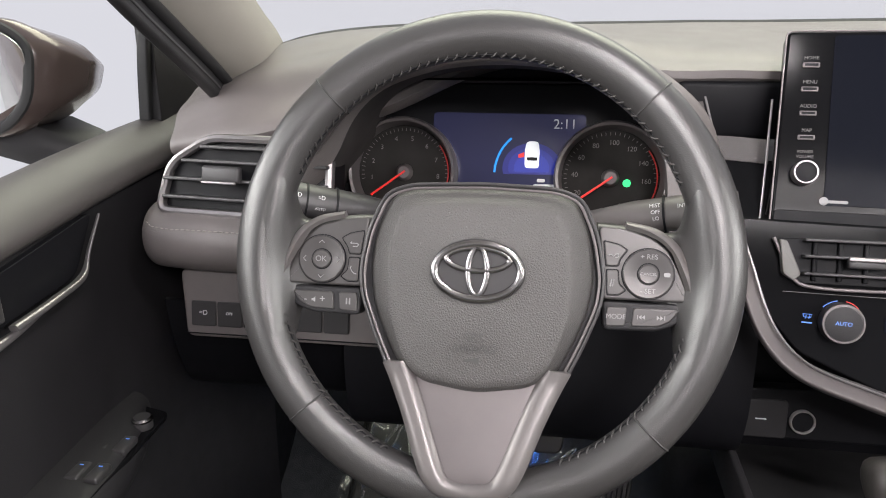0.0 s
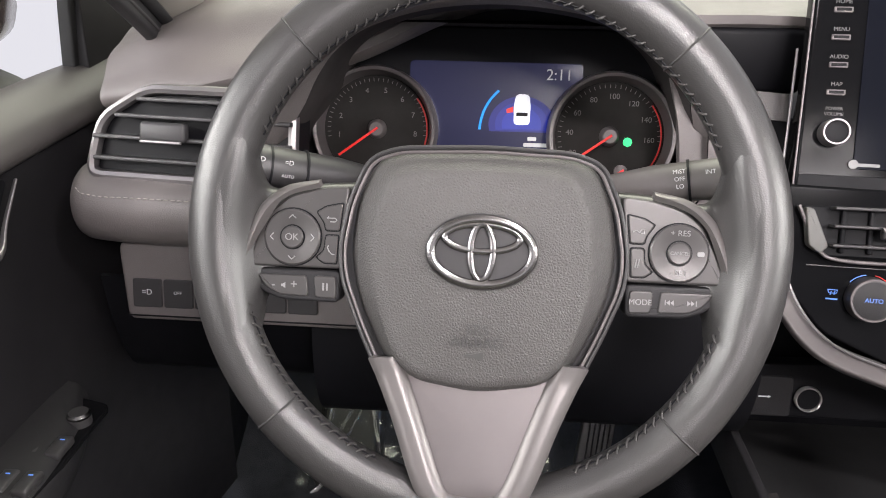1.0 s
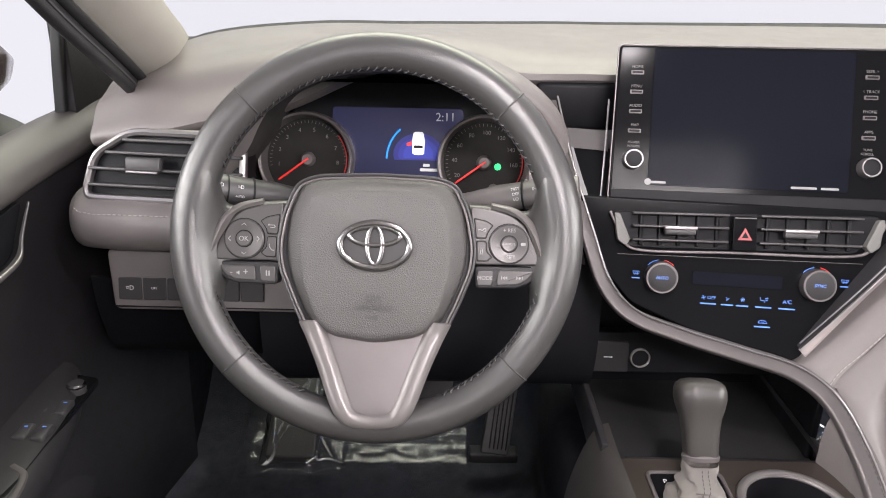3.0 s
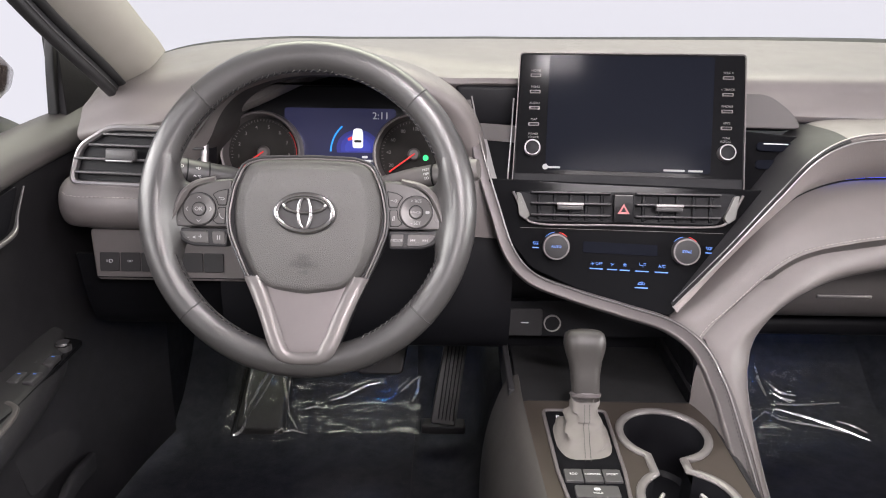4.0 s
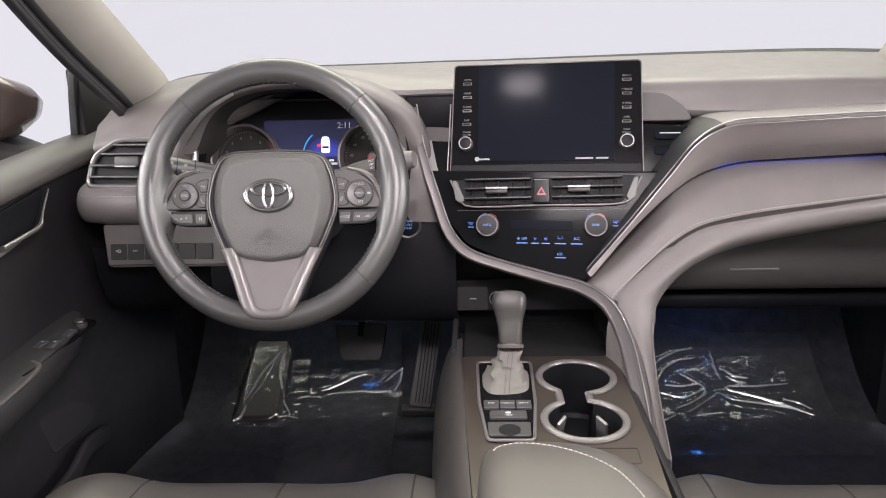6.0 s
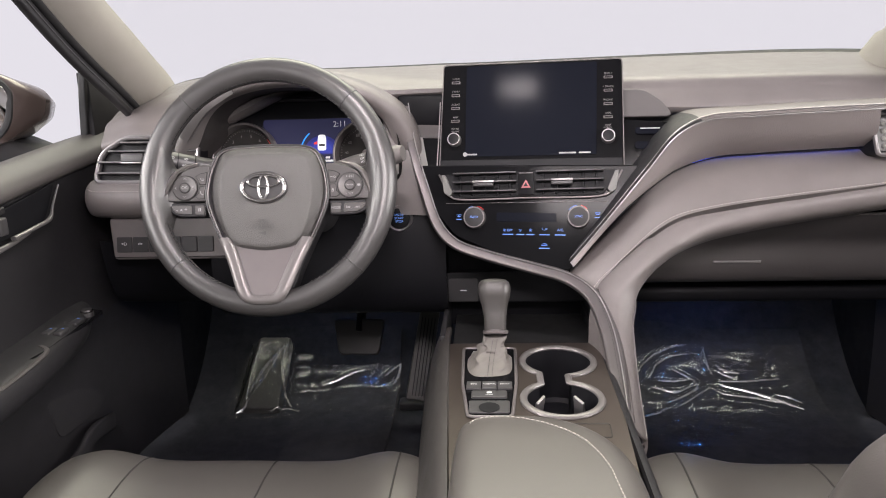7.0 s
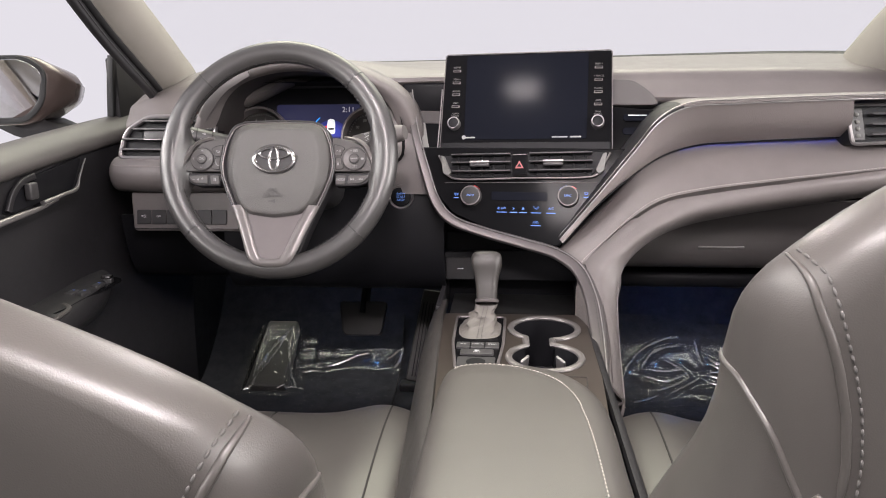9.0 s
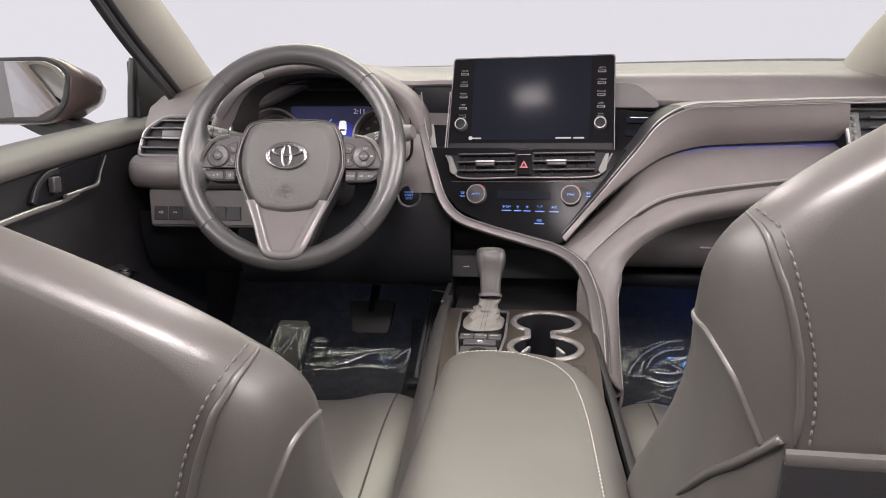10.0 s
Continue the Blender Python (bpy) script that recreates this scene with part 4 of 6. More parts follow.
def rim_thick(a):
    """Thicker grips beside the spokes."""
    d = min(abs(a - 8), abs(a - 172))
    return 1 + 0.04 * math.exp(-((d / 22) ** 2))


SEAMS = (46, 134, 222, 318)
ring = [WH @ Vector((0.1694 * math.cos(a), 0.1694 * math.sin(a), 0)) for a in np.linspace(0, 2 * math.pi, 160, endpoint=False)]
fat = [rim_thick(math.degrees(a) if a < math.pi * 1.5 else math.degrees(a) - 360) for a in np.linspace(0, 2 * math.pi, 160, endpoint=False)]
rim = part("rim", sweep(ring, oval(0.0173, 0.0160, 22), up=NRM, closed=True, scale=fat), LEATHER, wheel, "smooth dark grey leather rim")
for s in SEAMS:
    a = radians(s)
    M = WH @ Matrix.Translation((0.1694 * math.cos(a), 0.1694 * math.sin(a), 0)) @ Matrix.Rotation(a, 4, "Z") @ Matrix.Rotation(math.pi / 2, 4, "X")
    part("seam", sweep([M @ Vector((0.0172 * rim_thick(s) * math.cos(b), 0.0159 * rim_thick(s) * math.sin(b), 0)) for b in np.linspace(0, 2 * math.pi, 30, endpoint=False)], oval(0.0009, n=6), up=M.to_3x3() @ Vector((0, 0, 1)), closed=True), DARKTHREAD, rim, "dark seam")


def on_rim(a, b, lift=1.0):
    """A point of the rim's skin: a round the wheel, b round the section (0 outwards, 90 to the driver)."""
    k = rim_thick(a if a < 270 else a - 360) * lift
    r = 0.1694 + 0.0173 * k * math.cos(radians(b))
    return WH @ Vector((r * math.cos(radians(a)), r * math.sin(radians(a)), 0.0160 * k * math.sin(radians(b))))


for a0, a1 in ((24, 156), (196, 246), (294, 344)):
    n = int((a1 - a0) / 2.6)
    part("rim_groove", sweep([on_rim(a, 163, 0.995) for a in np.linspace(a0, a1, 2 * n)], oval(0.0007, n=6), up=NRM), BLACK, rim)
    threads = []
    for k in range(n):
        a = a0 + (a1 - a0) * (k + 0.5) / n
        threads.append(sweep([on_rim(a - 0.85, 153, 0.99), on_rim(a - 0.40, 158, 1.045), on_rim(a + 0.40, 168, 1.045), on_rim(a + 0.85, 173, 0.99)], oval(0.0008, n=6), up=NRM))
    part("rim_stitching", join(*threads), RIMTHREAD, rim, "grey cross stitching")


def on_wheel(x, y, z=0.0):
    return WH @ pose(x, y - 0.004, z)


# airbag cover
HZ = 0.012
hub_poly = rounded([(0, 0.0615), (0.052, 0.0595), (0.069, 0.0530), (0.0805, 0.027), (0.0838, -0.003), (0.0788, -0.033), (0.062, -0.070), (0.0425, -0.0885), (0, -0.0965), (-0.0425, -0.0885), (-0.062, -0.070), (-0.0788, -0.033), (-0.0838, -0.003), (-0.0805, 0.027), (-0.069, 0.0530), (-0.052, 0.0595)], 0.012, 6)
crease = rounded([(0, 0.0480), (0.042, 0.0462), (0.0570, 0.0415), (0.0640, 0.022), (0.0668, -0.003), (0.0630, -0.037), (0.0520, -0.068), (0.0400, -0.0795), (0, -0.0850), (-0.0400, -0.0795), (-0.0520, -0.068), (-0.0630, -0.037), (-0.0668, -0.003), (-0.0640, 0.022), (-0.0570, 0.0415), (-0.042, 0.0462)], 0.012, 6)
rows = [[(x, y, -0.045) for x, y in hub_poly], [(x, y, -0.012) for x, y in hub_poly]]
for d, z in ((0.0008, -0.0075), (0.0030, -0.0050)):
    rows.append([(x, y, z) for x, y in inset(hub_poly, d)])
edge_in, edge_out = np.array(crease), np.array([(x, y) for x, y, z in rows[-1]])
for s, z in ((0.30, -0.0012), (0.62, 0.0028), (0.86, 0.0055), (1.0, 0.0068)):
    rows.append([(*(edge_out + (edge_in - edge_out) * s)[k], z) for k in range(len(crease))])
cc = np.array([0, -0.014])
for s in (0.93, 0.8, 0.6, 0.38, 0.15):
    rows.append([(*(cc + (p - cc) * s), 0.0068 + 0.0048 * (1 - s**2)) for p in edge_in])
hub = part("airbag_cover", grid(rows, close_v=True, caps=True), HUB, wheel, "grained dark grey airbag cover", on_wheel(0, 0, HZ - 0.008), sharp=60)
# embossed words
for w, y, s in (("SRS", -0.0485, 0.0092), ("AIRBAG", -0.0562, 0.0092)):
    text("embossed_word", w, s, EMBOSS, hub, on_wheel(-0.0005, y, HZ + 0.0034))
part("horn_mark", slab(rounded([(-0.006, 0.001), (-0.002, 0.001), (0.005, 0.003), (0.005, -0.003), (-0.002, -0.001), (-0.006, -0.001)], 0.0006), 0.0004, 0.0001, m=on_wheel(-0.0015, -0.0648, HZ + 0.0018)), EMBOSS, hub)
# oval badge
E0 = on_wheel(0.0, -0.0005, HZ + 0.0052)
badge = part("badge", slab(oval(0.0345, 0.0235, 40), 0.002, 0.0008, m=E0 @ pose(0, 0, -0.0006)), KEY, wheel, "oval badge of chrome rings")


def oval_ring(name, cx, cy, a, b, r, flat=0.7):
    pts = [E0 @ Vector((cx + a * math.cos(t), cy + b * math.sin(t), 0.0008)) for t in np.linspace(0, 2 * math.pi, 56, endpoint=False)]
    part(name, sweep(pts, oval(r, r * flat, 10), up=NRM, closed=True), CHROME, badge, "chrome ring")


oval_ring("badge_ring", 0, 0, 0.0308, 0.0198, 0.0029)
oval_ring("badge_ring", 0, 0.0085, 0.0225, 0.0082, 0.0021)
oval_ring("badge_ring", 0, 0.0, 0.0068, 0.0170, 0.0021)

# bezel round the cover and down the lower spoke
half = [(0, 0.0640), (0.054, 0.0620), (0.073, 0.0550), (0.0850, 0.028), (0.0905, -0.003), (0.0885, -0.023), (0.0765, -0.054), (0.061, -0.087), (0.051, -0.110), (0.0395, -0.141), (0.0335, -0.1525), (0.0250, -0.1615), (0, -0.1650)]
line = rounded(half + [(-x, y) for x, y in half[-2:0:-1]], 0.010, 5)


def lapped(bm):
    """The lower spoke rises towards the driver and laps over the rim."""
    for v in bm.verts:
        v.co.z += 0.0135 * min(1.0, max(0.0, (-0.080 - v.co.y) / 0.070))
    bm.transform(on_wheel(0, 0, 0))
    return bm


part("spoke_base", slab(line, 0.024, 0.003, m=on_wheel(0, 0, HZ - 0.0165)), PLASTIC, wheel, "dark spoke body")
for d, r, z, mt in ((0.0006, 0.0013, -0.0115, KEY), (0.0036, 0.0011, -0.0112, SMOKE)):
    part("bezel_line", lapped(sweep([(x, y, HZ + z) for x, y in inset(line, d)], oval(r, n=8), up=(0, 0, 1), closed=True)), mt, wheel, "thin bezel round the cover")
lap = lambda y: 0.0135 * min(1.0, max(0.0, (-0.080 - y) / 0.070))
edges = []
for half in (((0.0655, -0.070), (0.0560, -0.0895), (0.0465, -0.111), (0.0355, -0.140), (0.0300, -0.1508), (0.0230, -0.1580), (0.0, -0.1612)), ((0.0530, -0.070), (0.0450, -0.0895), (0.0352, -0.1150), (0.0240, -0.1440), (0.0195, -0.1520), (0.0140, -0.1556), (0.0, -0.1575))):
    c = spline(list(half) + [(-x, y) for x, y in half[-2::-1]], 61)
    edges.append(c)
rows = [[on_wheel(x, y, HZ - 0.0098 + z + lap(y)) @ Vector((0, 0, 0)) for x, y in c] for c, z in ((edges[0], -0.0014), (edges[0] * 0.9 + edges[1] * 0.1, 0.0), (edges[0] * 0.5 + edges[1] * 0.5, 0.0003), (edges[0] * 0.1 + edges[1] * 0.9, 0.0), (edges[1], -0.0014))]
part("spoke_trim", sheet(rows, 9, 61, 0.005, flip=True), SPOKE, wheel, "satin silver spoke trim")
part("spoke_gap", sweep([on_wheel(x, y, HZ - 0.0098 + lap(y)) @ Vector((0, 0, 0)) for x, y in edges[1] * 0.98], oval(0.0010, n=6), up=NRM), BLACK, wheel, "dark gap inside the trim")
part("spoke_insert", lapped(slab(rounded([(-0.048, -0.078), (0.048, -0.078), (0.0442, -0.0895), (0.0325, -0.1195), (0.0200, -0.1505), (0.0135, -0.1548), (0, -0.1560), (-0.0135, -0.1548), (-0.0200, -0.1505), (-0.0325, -0.1195), (-0.0442, -0.0895)], 0.004), 0.010, 0.0012, dome=0.0006, m=pose(0, 0, HZ - 0.0094))), SMOKE, wheel, "smoked silver spoke insert")

for sx in (-1, 1):
    flip = lambda poly: [(sx * x, y) for x, y in poly][::sx]
    up_poly = [(0.0845, 0.0362), (0.103, 0.0343), (0.1225, 0.0288), (0.1340, 0.0195), (0.1430, 0.0035), (0.1490, -0.0140), (0.1480, -0.0165), (0.0885, -0.0165)]
    low_poly = [(0.0890, -0.0178), (0.1545, -0.0178), (0.1520, -0.0245), (0.1450, -0.0300), (0.1385, -0.0345), (0.1280, -0.0382), (0.0905, -0.0388)]
    ZP = HZ - 0.0120
    pad = part("keypad", slab(rounded(flip(up_poly), 0.004), 0.020, 0.0015, m=on_wheel(0, 0, ZP)), PADMETAL, wheel, "smoked silver keypad panel")
    # bright sloping edge of the panel towards the rim
    inner = spline([(0.103, 0.0345), (0.1222, 0.0292), (0.1342, 0.0200), (0.1433, 0.0036), (0.1494, -0.0150)], 24)
    outer = spline([(0.103, 0.0362), (0.1255, 0.0312), (0.1385, 0.0212), (0.1485, 0.0040), (0.1552, -0.0160)], 24)
    lip = [[on_wheel(sx * x, y, z) @ Vector((0, 0, 0)) for x, y in c] for c, z in ((inner, ZP + 0.0002), (outer * 0.5 + inner * 0.5, ZP - 0.0010), (outer, ZP - 0.0045))]
    part("keypad_edge", sheet(lip, 6, 24, 0.004, flip=sx < 0), SPOKE, wheel, "bright sloping keypad edge")
    low = part("keypad_foot", slab(rounded(flip(low_poly), 0.004), 0.018, 0.002, m=on_wheel(0, 0, ZP - 0.0035)), PLASTIC, wheel, "dark lower keypad")
    px, py = sx * 0.1200, 0.0028
    part("round_gap", lathe([(0.0187, 0), (0.0187, 0.0004)], 40, on_wheel(px, py, ZP)), BLACK, pad)
    part("round_key", lathe([(0.0178, 0), (0.0178, 0.0022), (0.0168, 0.003), (0.010, 0.0022), (0.0082, 0.0018)], 44, on_wheel(px, py, ZP)), PADMETAL, pad, "dark round key")
    part("key_gap", lathe([(0.0080, 0), (0.0080, 0.0021)], 30, on_wheel(px, py, ZP)), BLACK, pad)
    part("centre_key", lathe([(0.0071, 0), (0.0071, 0.0030), (0.0062, 0.0038), (0.003, 0.0035)], 30, on_wheel(px, py, ZP)), PADMETAL, pad, "dark round key")
    z = ZP + 0.0031
    if sx < 0:
        text("key_word", "OK", 0.0060, ICONDIM, pad, on_wheel(px, py, ZP + 0.0040))
        for a in (0, 90, 180, 270):
            M = on_wheel(px, py, z) @ pose(0, 0, 0, 0, 0, a) @ pose(0.0130, 0, 0)
            part("arrow_mark", sweep([M @ Vector(q) for q in ((-0.001, 0.0022, 0), (0.001, 0, 0), (-0.001, -0.0022, 0))], oval(0.0004, n=5), up=NRM), ICONDIM, pad)
    else:
        text("key_word", "CANCEL", 0.0030, ICONDIM, pad, on_wheel(px, py, ZP + 0.0040))
        text("key_word", "+ RES", 0.0050, ICONDIM, pad, on_wheel(px, py + 0.0122, z))
        text("key_word", "- SET", 0.0050, ICONDIM, pad, on_wheel(px, py - 0.0122, z))
        part("car_mark", slab(rrect(0.0045, 0.003, 0.001), 0.0004, 0.0001, m=on_wheel(px + 0.0128, py, z)), ICONDIM, pad)
    # keys between the round key and the cover: return and phone, or lane and distance
    for top in (True, False):
        k1 = [(0.1048, 0.0192), (0.0990, 0.0228), (0.0885, 0.0250), (0.0905, 0.0078), (0.0990, 0.0078), (0.1000, 0.0125)] if top else [(0.0988, 0.0046), (0.0912, 0.0046), (0.0920, -0.0130), (0.0998, -0.0130), (0.1046, -0.0096), (0.0998, -0.0050)]
        part("key_gap", slab(rounded(inset(flip(k1), -0.0008), 0.0018), 0.002, 0.0002, m=on_wheel(0, 0, ZP + 0.0003)), BLACK, pad)
        part("side_key", slab(rounded(flip(k1), 0.0016), 0.004, 0.0006, m=on_wheel(0, 0, ZP + 0.0011)), PADMETAL, pad, "dark key")
        M = on_wheel(sx * 0.0952, 0.0150 if top else -0.0045, ZP + 0.0014)
        if sx < 0 and top:
            mark = [(-0.002, 0.0016), (-0.0032, 0.0006), (-0.002, -0.0004), (-0.0032, 0.0006), (0.0020, 0.0006), (0.0032, -0.0006), (0.0020, -0.0018), (-0.0012, -0.0018)]
        elif sx < 0:
            mark = [(-0.0018, 0.0030), (-0.0024, 0.0014), (-0.0014, -0.0008), (0.0004, -0.0026), (0.0022, -0.0028)]
        elif top:
            mark = [(-0.0034, 0.0), (-0.0014, 0.0008), (0.0002, -0.0006), (0.0018, 0.0012), (0.0034, 0.0014), (0.0034, -0.0010), (0.0014, -0.0012)]
        else:
            mark = [(-0.0012, -0.0026), (-0.0004, 0.0026), (0.0012, 0.0026), (0.0004, -0.0026)]
        part("key_mark", sweep([M @ Vector((x, y, 0)) for x, y in mark], oval(0.0004, n=5), up=NRM), ICONDIM, pad)
    k2 = [(0.1115, -0.0218), (0.1435, -0.0218), (0.1375, -0.0300), (0.1290, -0.0345), (0.1100, -0.0352)]
    k3 = [(0.0925, -0.0218), (0.1068, -0.0218), (0.1055, -0.0354), (0.0920, -0.0360)]
    for k in (k2, k3):
        part("bar_key", slab(rounded(flip(k), 0.0022), 0.005, 0.0008, m=on_wheel(0, 0, ZP - 0.0018)), PADMETAL, low, "dark key")
    ZL = ZP - 0.0016
    if sx < 0:
        text("key_word", "-    +", 0.0085, ICONDIM, low, on_wheel(-0.1255, -0.0280, ZL))
        part("key_mark", slab([(-0.0016, 0.0008), (-0.0004, 0.0008), (0.0012, 0.0020), (0.0012, -0.0020), (-0.0004, -0.0008), (-0.0016, -0.0008)], 0.0004, 0.0001, m=on_wheel(-0.1262, -0.0285, ZL)), ICONDIM, low)
        for q in (-0.0014, 0.0010):
            part("key_mark", slab(rrect(0.0012, 0.005, 0.0005), 0.0004, 0.0001, m=on_wheel(-0.0990 + q, -0.0285, ZL)), ICONDIM, low)
    else:
        text("key_word", "MODE", 0.0050, ICONDIM, low, on_wheel(0.0990, -0.0288, ZL))
        for x, d in ((0.1175, -1), (0.1300, 1)):
            for q in (-0.0014, 0.0010):
                part("key_mark", slab([(q + d * 0.0012, 0), (q - d * 0.0010, 0.0017), (q - d * 0.0010, -0.0017)][::d], 0.0004, 0.0001, m=on_wheel(x, -0.0282, ZL)), ICONDIM, low)
            part("key_mark", slab(rrect(0.0006, 0.0034, 0.0002), 0.0004, 0.0001, m=on_wheel(x + d * 0.0032, -0.0282, ZL)), ICONDIM, low)
    # leather that flows from the rim round the keypad
    cols = []
    for x, yt, yb, z in ((0.084, 0.0392, -0.005, -0.0085), (0.105, 0.0376, -0.010, -0.0090), (0.125, 0.0338, -0.020, -0.0090), (0.136, 0.0332, -0.030, -0.0075), (0.1425, 0.0352, -0.0380, -0.0040), (0.1480, 0.0420, -0.0500, 0.0020), (0.1535, 0.0540, -0.0620, 0.0085), (0.1600, 0.0680, -0.0760, 0.0132), (0.1670, 0.0780, -0.0860, 0.0146)):
        bend = min(1.0, max(0.0, (x - 0.138) / 0.012))
        cols.append([on_wheel(sx * (x - bend * (x - x * math.cos(y / x))), y, zz) @ Vector((0, 0, 0)) for y, zz in ((yt, z - 0.013), (yt - 0.0016, z - 0.0035), (yt - 0.0060, z), ((yt + yb) / 2, z + 0.0004), (yb + 0.0080, z - 0.0005), (yb + 0.0018, z - 0.0050), (yb, z - 0.014))])
    part("rim_bridge", sheet(cols, 26, 30, 0.004, flip=sx > 0), LEATHER, wheel, "dark leather bridge")

# column shroud and stalks
column = thing("steering_column", "black steering column shroud with two control stalks", "steering column", (-0.367, 0.1, 0.6))
part("shroud", sweep([(-0.367, 0.045, 0.612), (-0.367, 0.10, 0.595), (-0.367, 0.24, 0.55)], rrect(0.135, 0.11, 0.035), up=(0, 0, 1), scale=[0.85, 1, 1]), PLASTIC, column, "dark plastic shroud")
for sx, a, b in ((-1, (-0.42, 0.105, 0.628), (-0.540, 0.052, 0.660)), (1, (-0.314, 0.105, 0.628), (-0.178, 0.075, 0.658))):
    a, b = np.array(a), np.array(b)
    path = [a + (b - a) * s for s in (0, 0.25, 0.45, 0.5, 0.72, 0.9, 1.0)]
    # The right stalk gets a lighter grey for the light that falls on it.
    stalk = part("stalk", sweep(path, oval(0.0145, 0.0125, 16), up=(0, -0.4, 1), scale=[0.5, 0.75, 1, 1, 1.05, 1.1, 0.9]), KEY if sx < 0 else material("stalk_lit_grey", (0.13, 0.12, 0.118), 0.42, tone=0.05), column, "dark control stalk")
    for s in (0.62, 0.80):
        q = a + (b - a) * s
        part("stalk_ring", sweep([q - (b - a) * 0.006, q + (b - a) * 0.006], oval(0.0162, 0.0142, 16), up=(0, -0.4, 1)), BLACK, stalk)
    d = (b - a) / np.linalg.norm(b - a)
    xaxis = Vector(d * sx)
    zaxis = Vector((0, -0.93, 0.37)).normalized()
    yaxis = zaxis.cross(xaxis).normalized()
    zaxis = xaxis.cross(yaxis)
    F = Matrix((xaxis, yaxis, zaxis)).transposed().to_4x4()
    for s, w, size in (((0.58, "MIST", 0.004), (0.58, "OFF", 0.004), (0.58, "LO", 0.004), (0.72, "INT", 0.0042)) if sx > 0 else ((0.86, "=D", 0.0048), (0.72, "=D", 0.0045), (0.72, "AUTO", 0.0030))):
        k = {"MIST": 0.006, "OFF": 0.001, "LO": -0.004, "INT": 0.004, "AUTO": -0.006}.get(w, 0.003)
        q = Vector(a + (b - a) * s) + zaxis * 0.0152 + yaxis * k
        text("stalk_word", w, size, ICON, stalk, Matrix.Translation(q) @ F)

# ---- centre console ----
console = thing("centre_console", "bronze grey centre console with cup holders and shifter panel", "console", (0, -0.2, 0.1))
CT = 0.368
# top deck with the openings of the cup holders cut through

def eight(r1, r2, neck):
    """The outline of the two joined cup holders."""
    c1, c2, mid = np.array([0.042, -0.027]), np.array([0.038, -0.145]), 0.0325
    a1 = [math.degrees(math.asin((mid + s * neck - c1[0]) / r1)) for s in (-1, 1)]
    a2 = [math.degrees(math.asin((mid + s * neck - c2[0]) / r2)) for s in (-1, 1)]
    pts = [tuple(c1 + r1 * np.array([math.cos(radians(a)), math.sin(radians(a))])) for a in np.linspace(-90 + a1[1], 270 + a1[0], 34)]
    pts += [tuple(c2 + r2 * np.array([math.cos(radians(a)), math.sin(radians(a))])) for a in np.linspace(90 - a2[0], 450 - a2[1], 34)]
    return pts


bm = bmesh.new()
outline = rounded([(-0.120, 0.045), (0.108, 0.045), (0.112, -0.12), (0.100, -0.36), (-0.095, -0.36), (-0.115, -0.12)], 0.012)
hole = eight(0.0475, 0.0465, 0.0215)
loops = []
for poly in (outline, hole):
    vs = [bm.verts.new((x, y, CT)) for x, y in poly]
    loops += [bm.edges.new((vs[i], vs[(i + 1) % len(vs)])) for i in range(len(vs))]
bmesh.ops.triangle_fill(bm, use_beauty=True, use_dissolve=False, edges=loops)
ext = bmesh.ops.extrude_face_region(bm, geom=bm.faces[:])
bmesh.ops.translate(bm, vec=(0, 0, -0.012), verts=[v for v in ext["geom"] if isinstance(v, bmesh.types.BMVert)])
bmesh.ops.recalc_face_normals(bm, faces=bm.faces)
part("deck", bm, BRONZE, console, "satin bronze deck", sharp=30)
part("holder_rim", sweep([(x, y, CT + 0.0015) for x, y in eight(0.0505, 0.0495, 0.0190)], oval(0.0050, 0.0036, 10), up=(0, 0, 1), closed=True), SPOKE, console, "bright rim of the cup holders")
well = [[(x, y, z) for x, y in eight(0.0475 - d, 0.0465 - d, 0.0215)] for z, d in ((CT, 0), (CT - 0.03, 0.001), (CT - 0.075, 0.006), (CT - 0.08, 0.012))]
part("cup_well", grid(well, close_v=True, caps=False), BLACK, console, "dark cup well")
part("well_floor", box(0.040, -0.086, CT - 0.085, 0.12, 0.23, 0.01, 0.002), BLACK, console)
for sx in (-1, 1):
    M = pose(0.0355 + sx * 0.0265, -0.128, CT - 0.026, 12, sx * -14, sx * 32)
    part("cup_tab", box(0, 0, 0, 0.0045, 0.020, 0.046, 0.002), SATIN, console, "silver spring tab", M)
# sides
for sx, x0, flare, taper, mt, y_line in ((-1, -0.119, 0.014, 0.055, material("console_plastic", (0.046, 0.042, 0.040), 0.45, grain=900, relief=0.2, tone=0.08), (0.10, 0.05, -0.15, -0.38, -0.62)), (1, 0.112, 0.0, 0.0, DOORLOW, (0.30, 0.05, -0.15, -0.40, -0.62))):
    rows = [[(x0 + taper * max(0.0, -y) + sx * dx, y, z) for dx, z in ((-0.004, CT + 0.001), (0.004, CT - 0.002), (0.010 + 0.3 * flare, CT - 0.02), (0.020 + flare, CT - 0.10), (0.022 + flare, 0.02))] for y in y_line]
    part("console_side", sheet(rows, 30, 18, 0.006), mt, console, "rounded side wall")
part("deck_hatch_line", sweep([(x, y, CT + 0.0003) for x, y in rounded([(0.040, -0.208), (0.088, -0.208), (0.086, -0.240), (0.040, -0.240)], 0.004)], oval(0.0006, n=6), up=(0, 0, 1), closed=True), SEAMDARK, console, "fine outline of a small hatch")

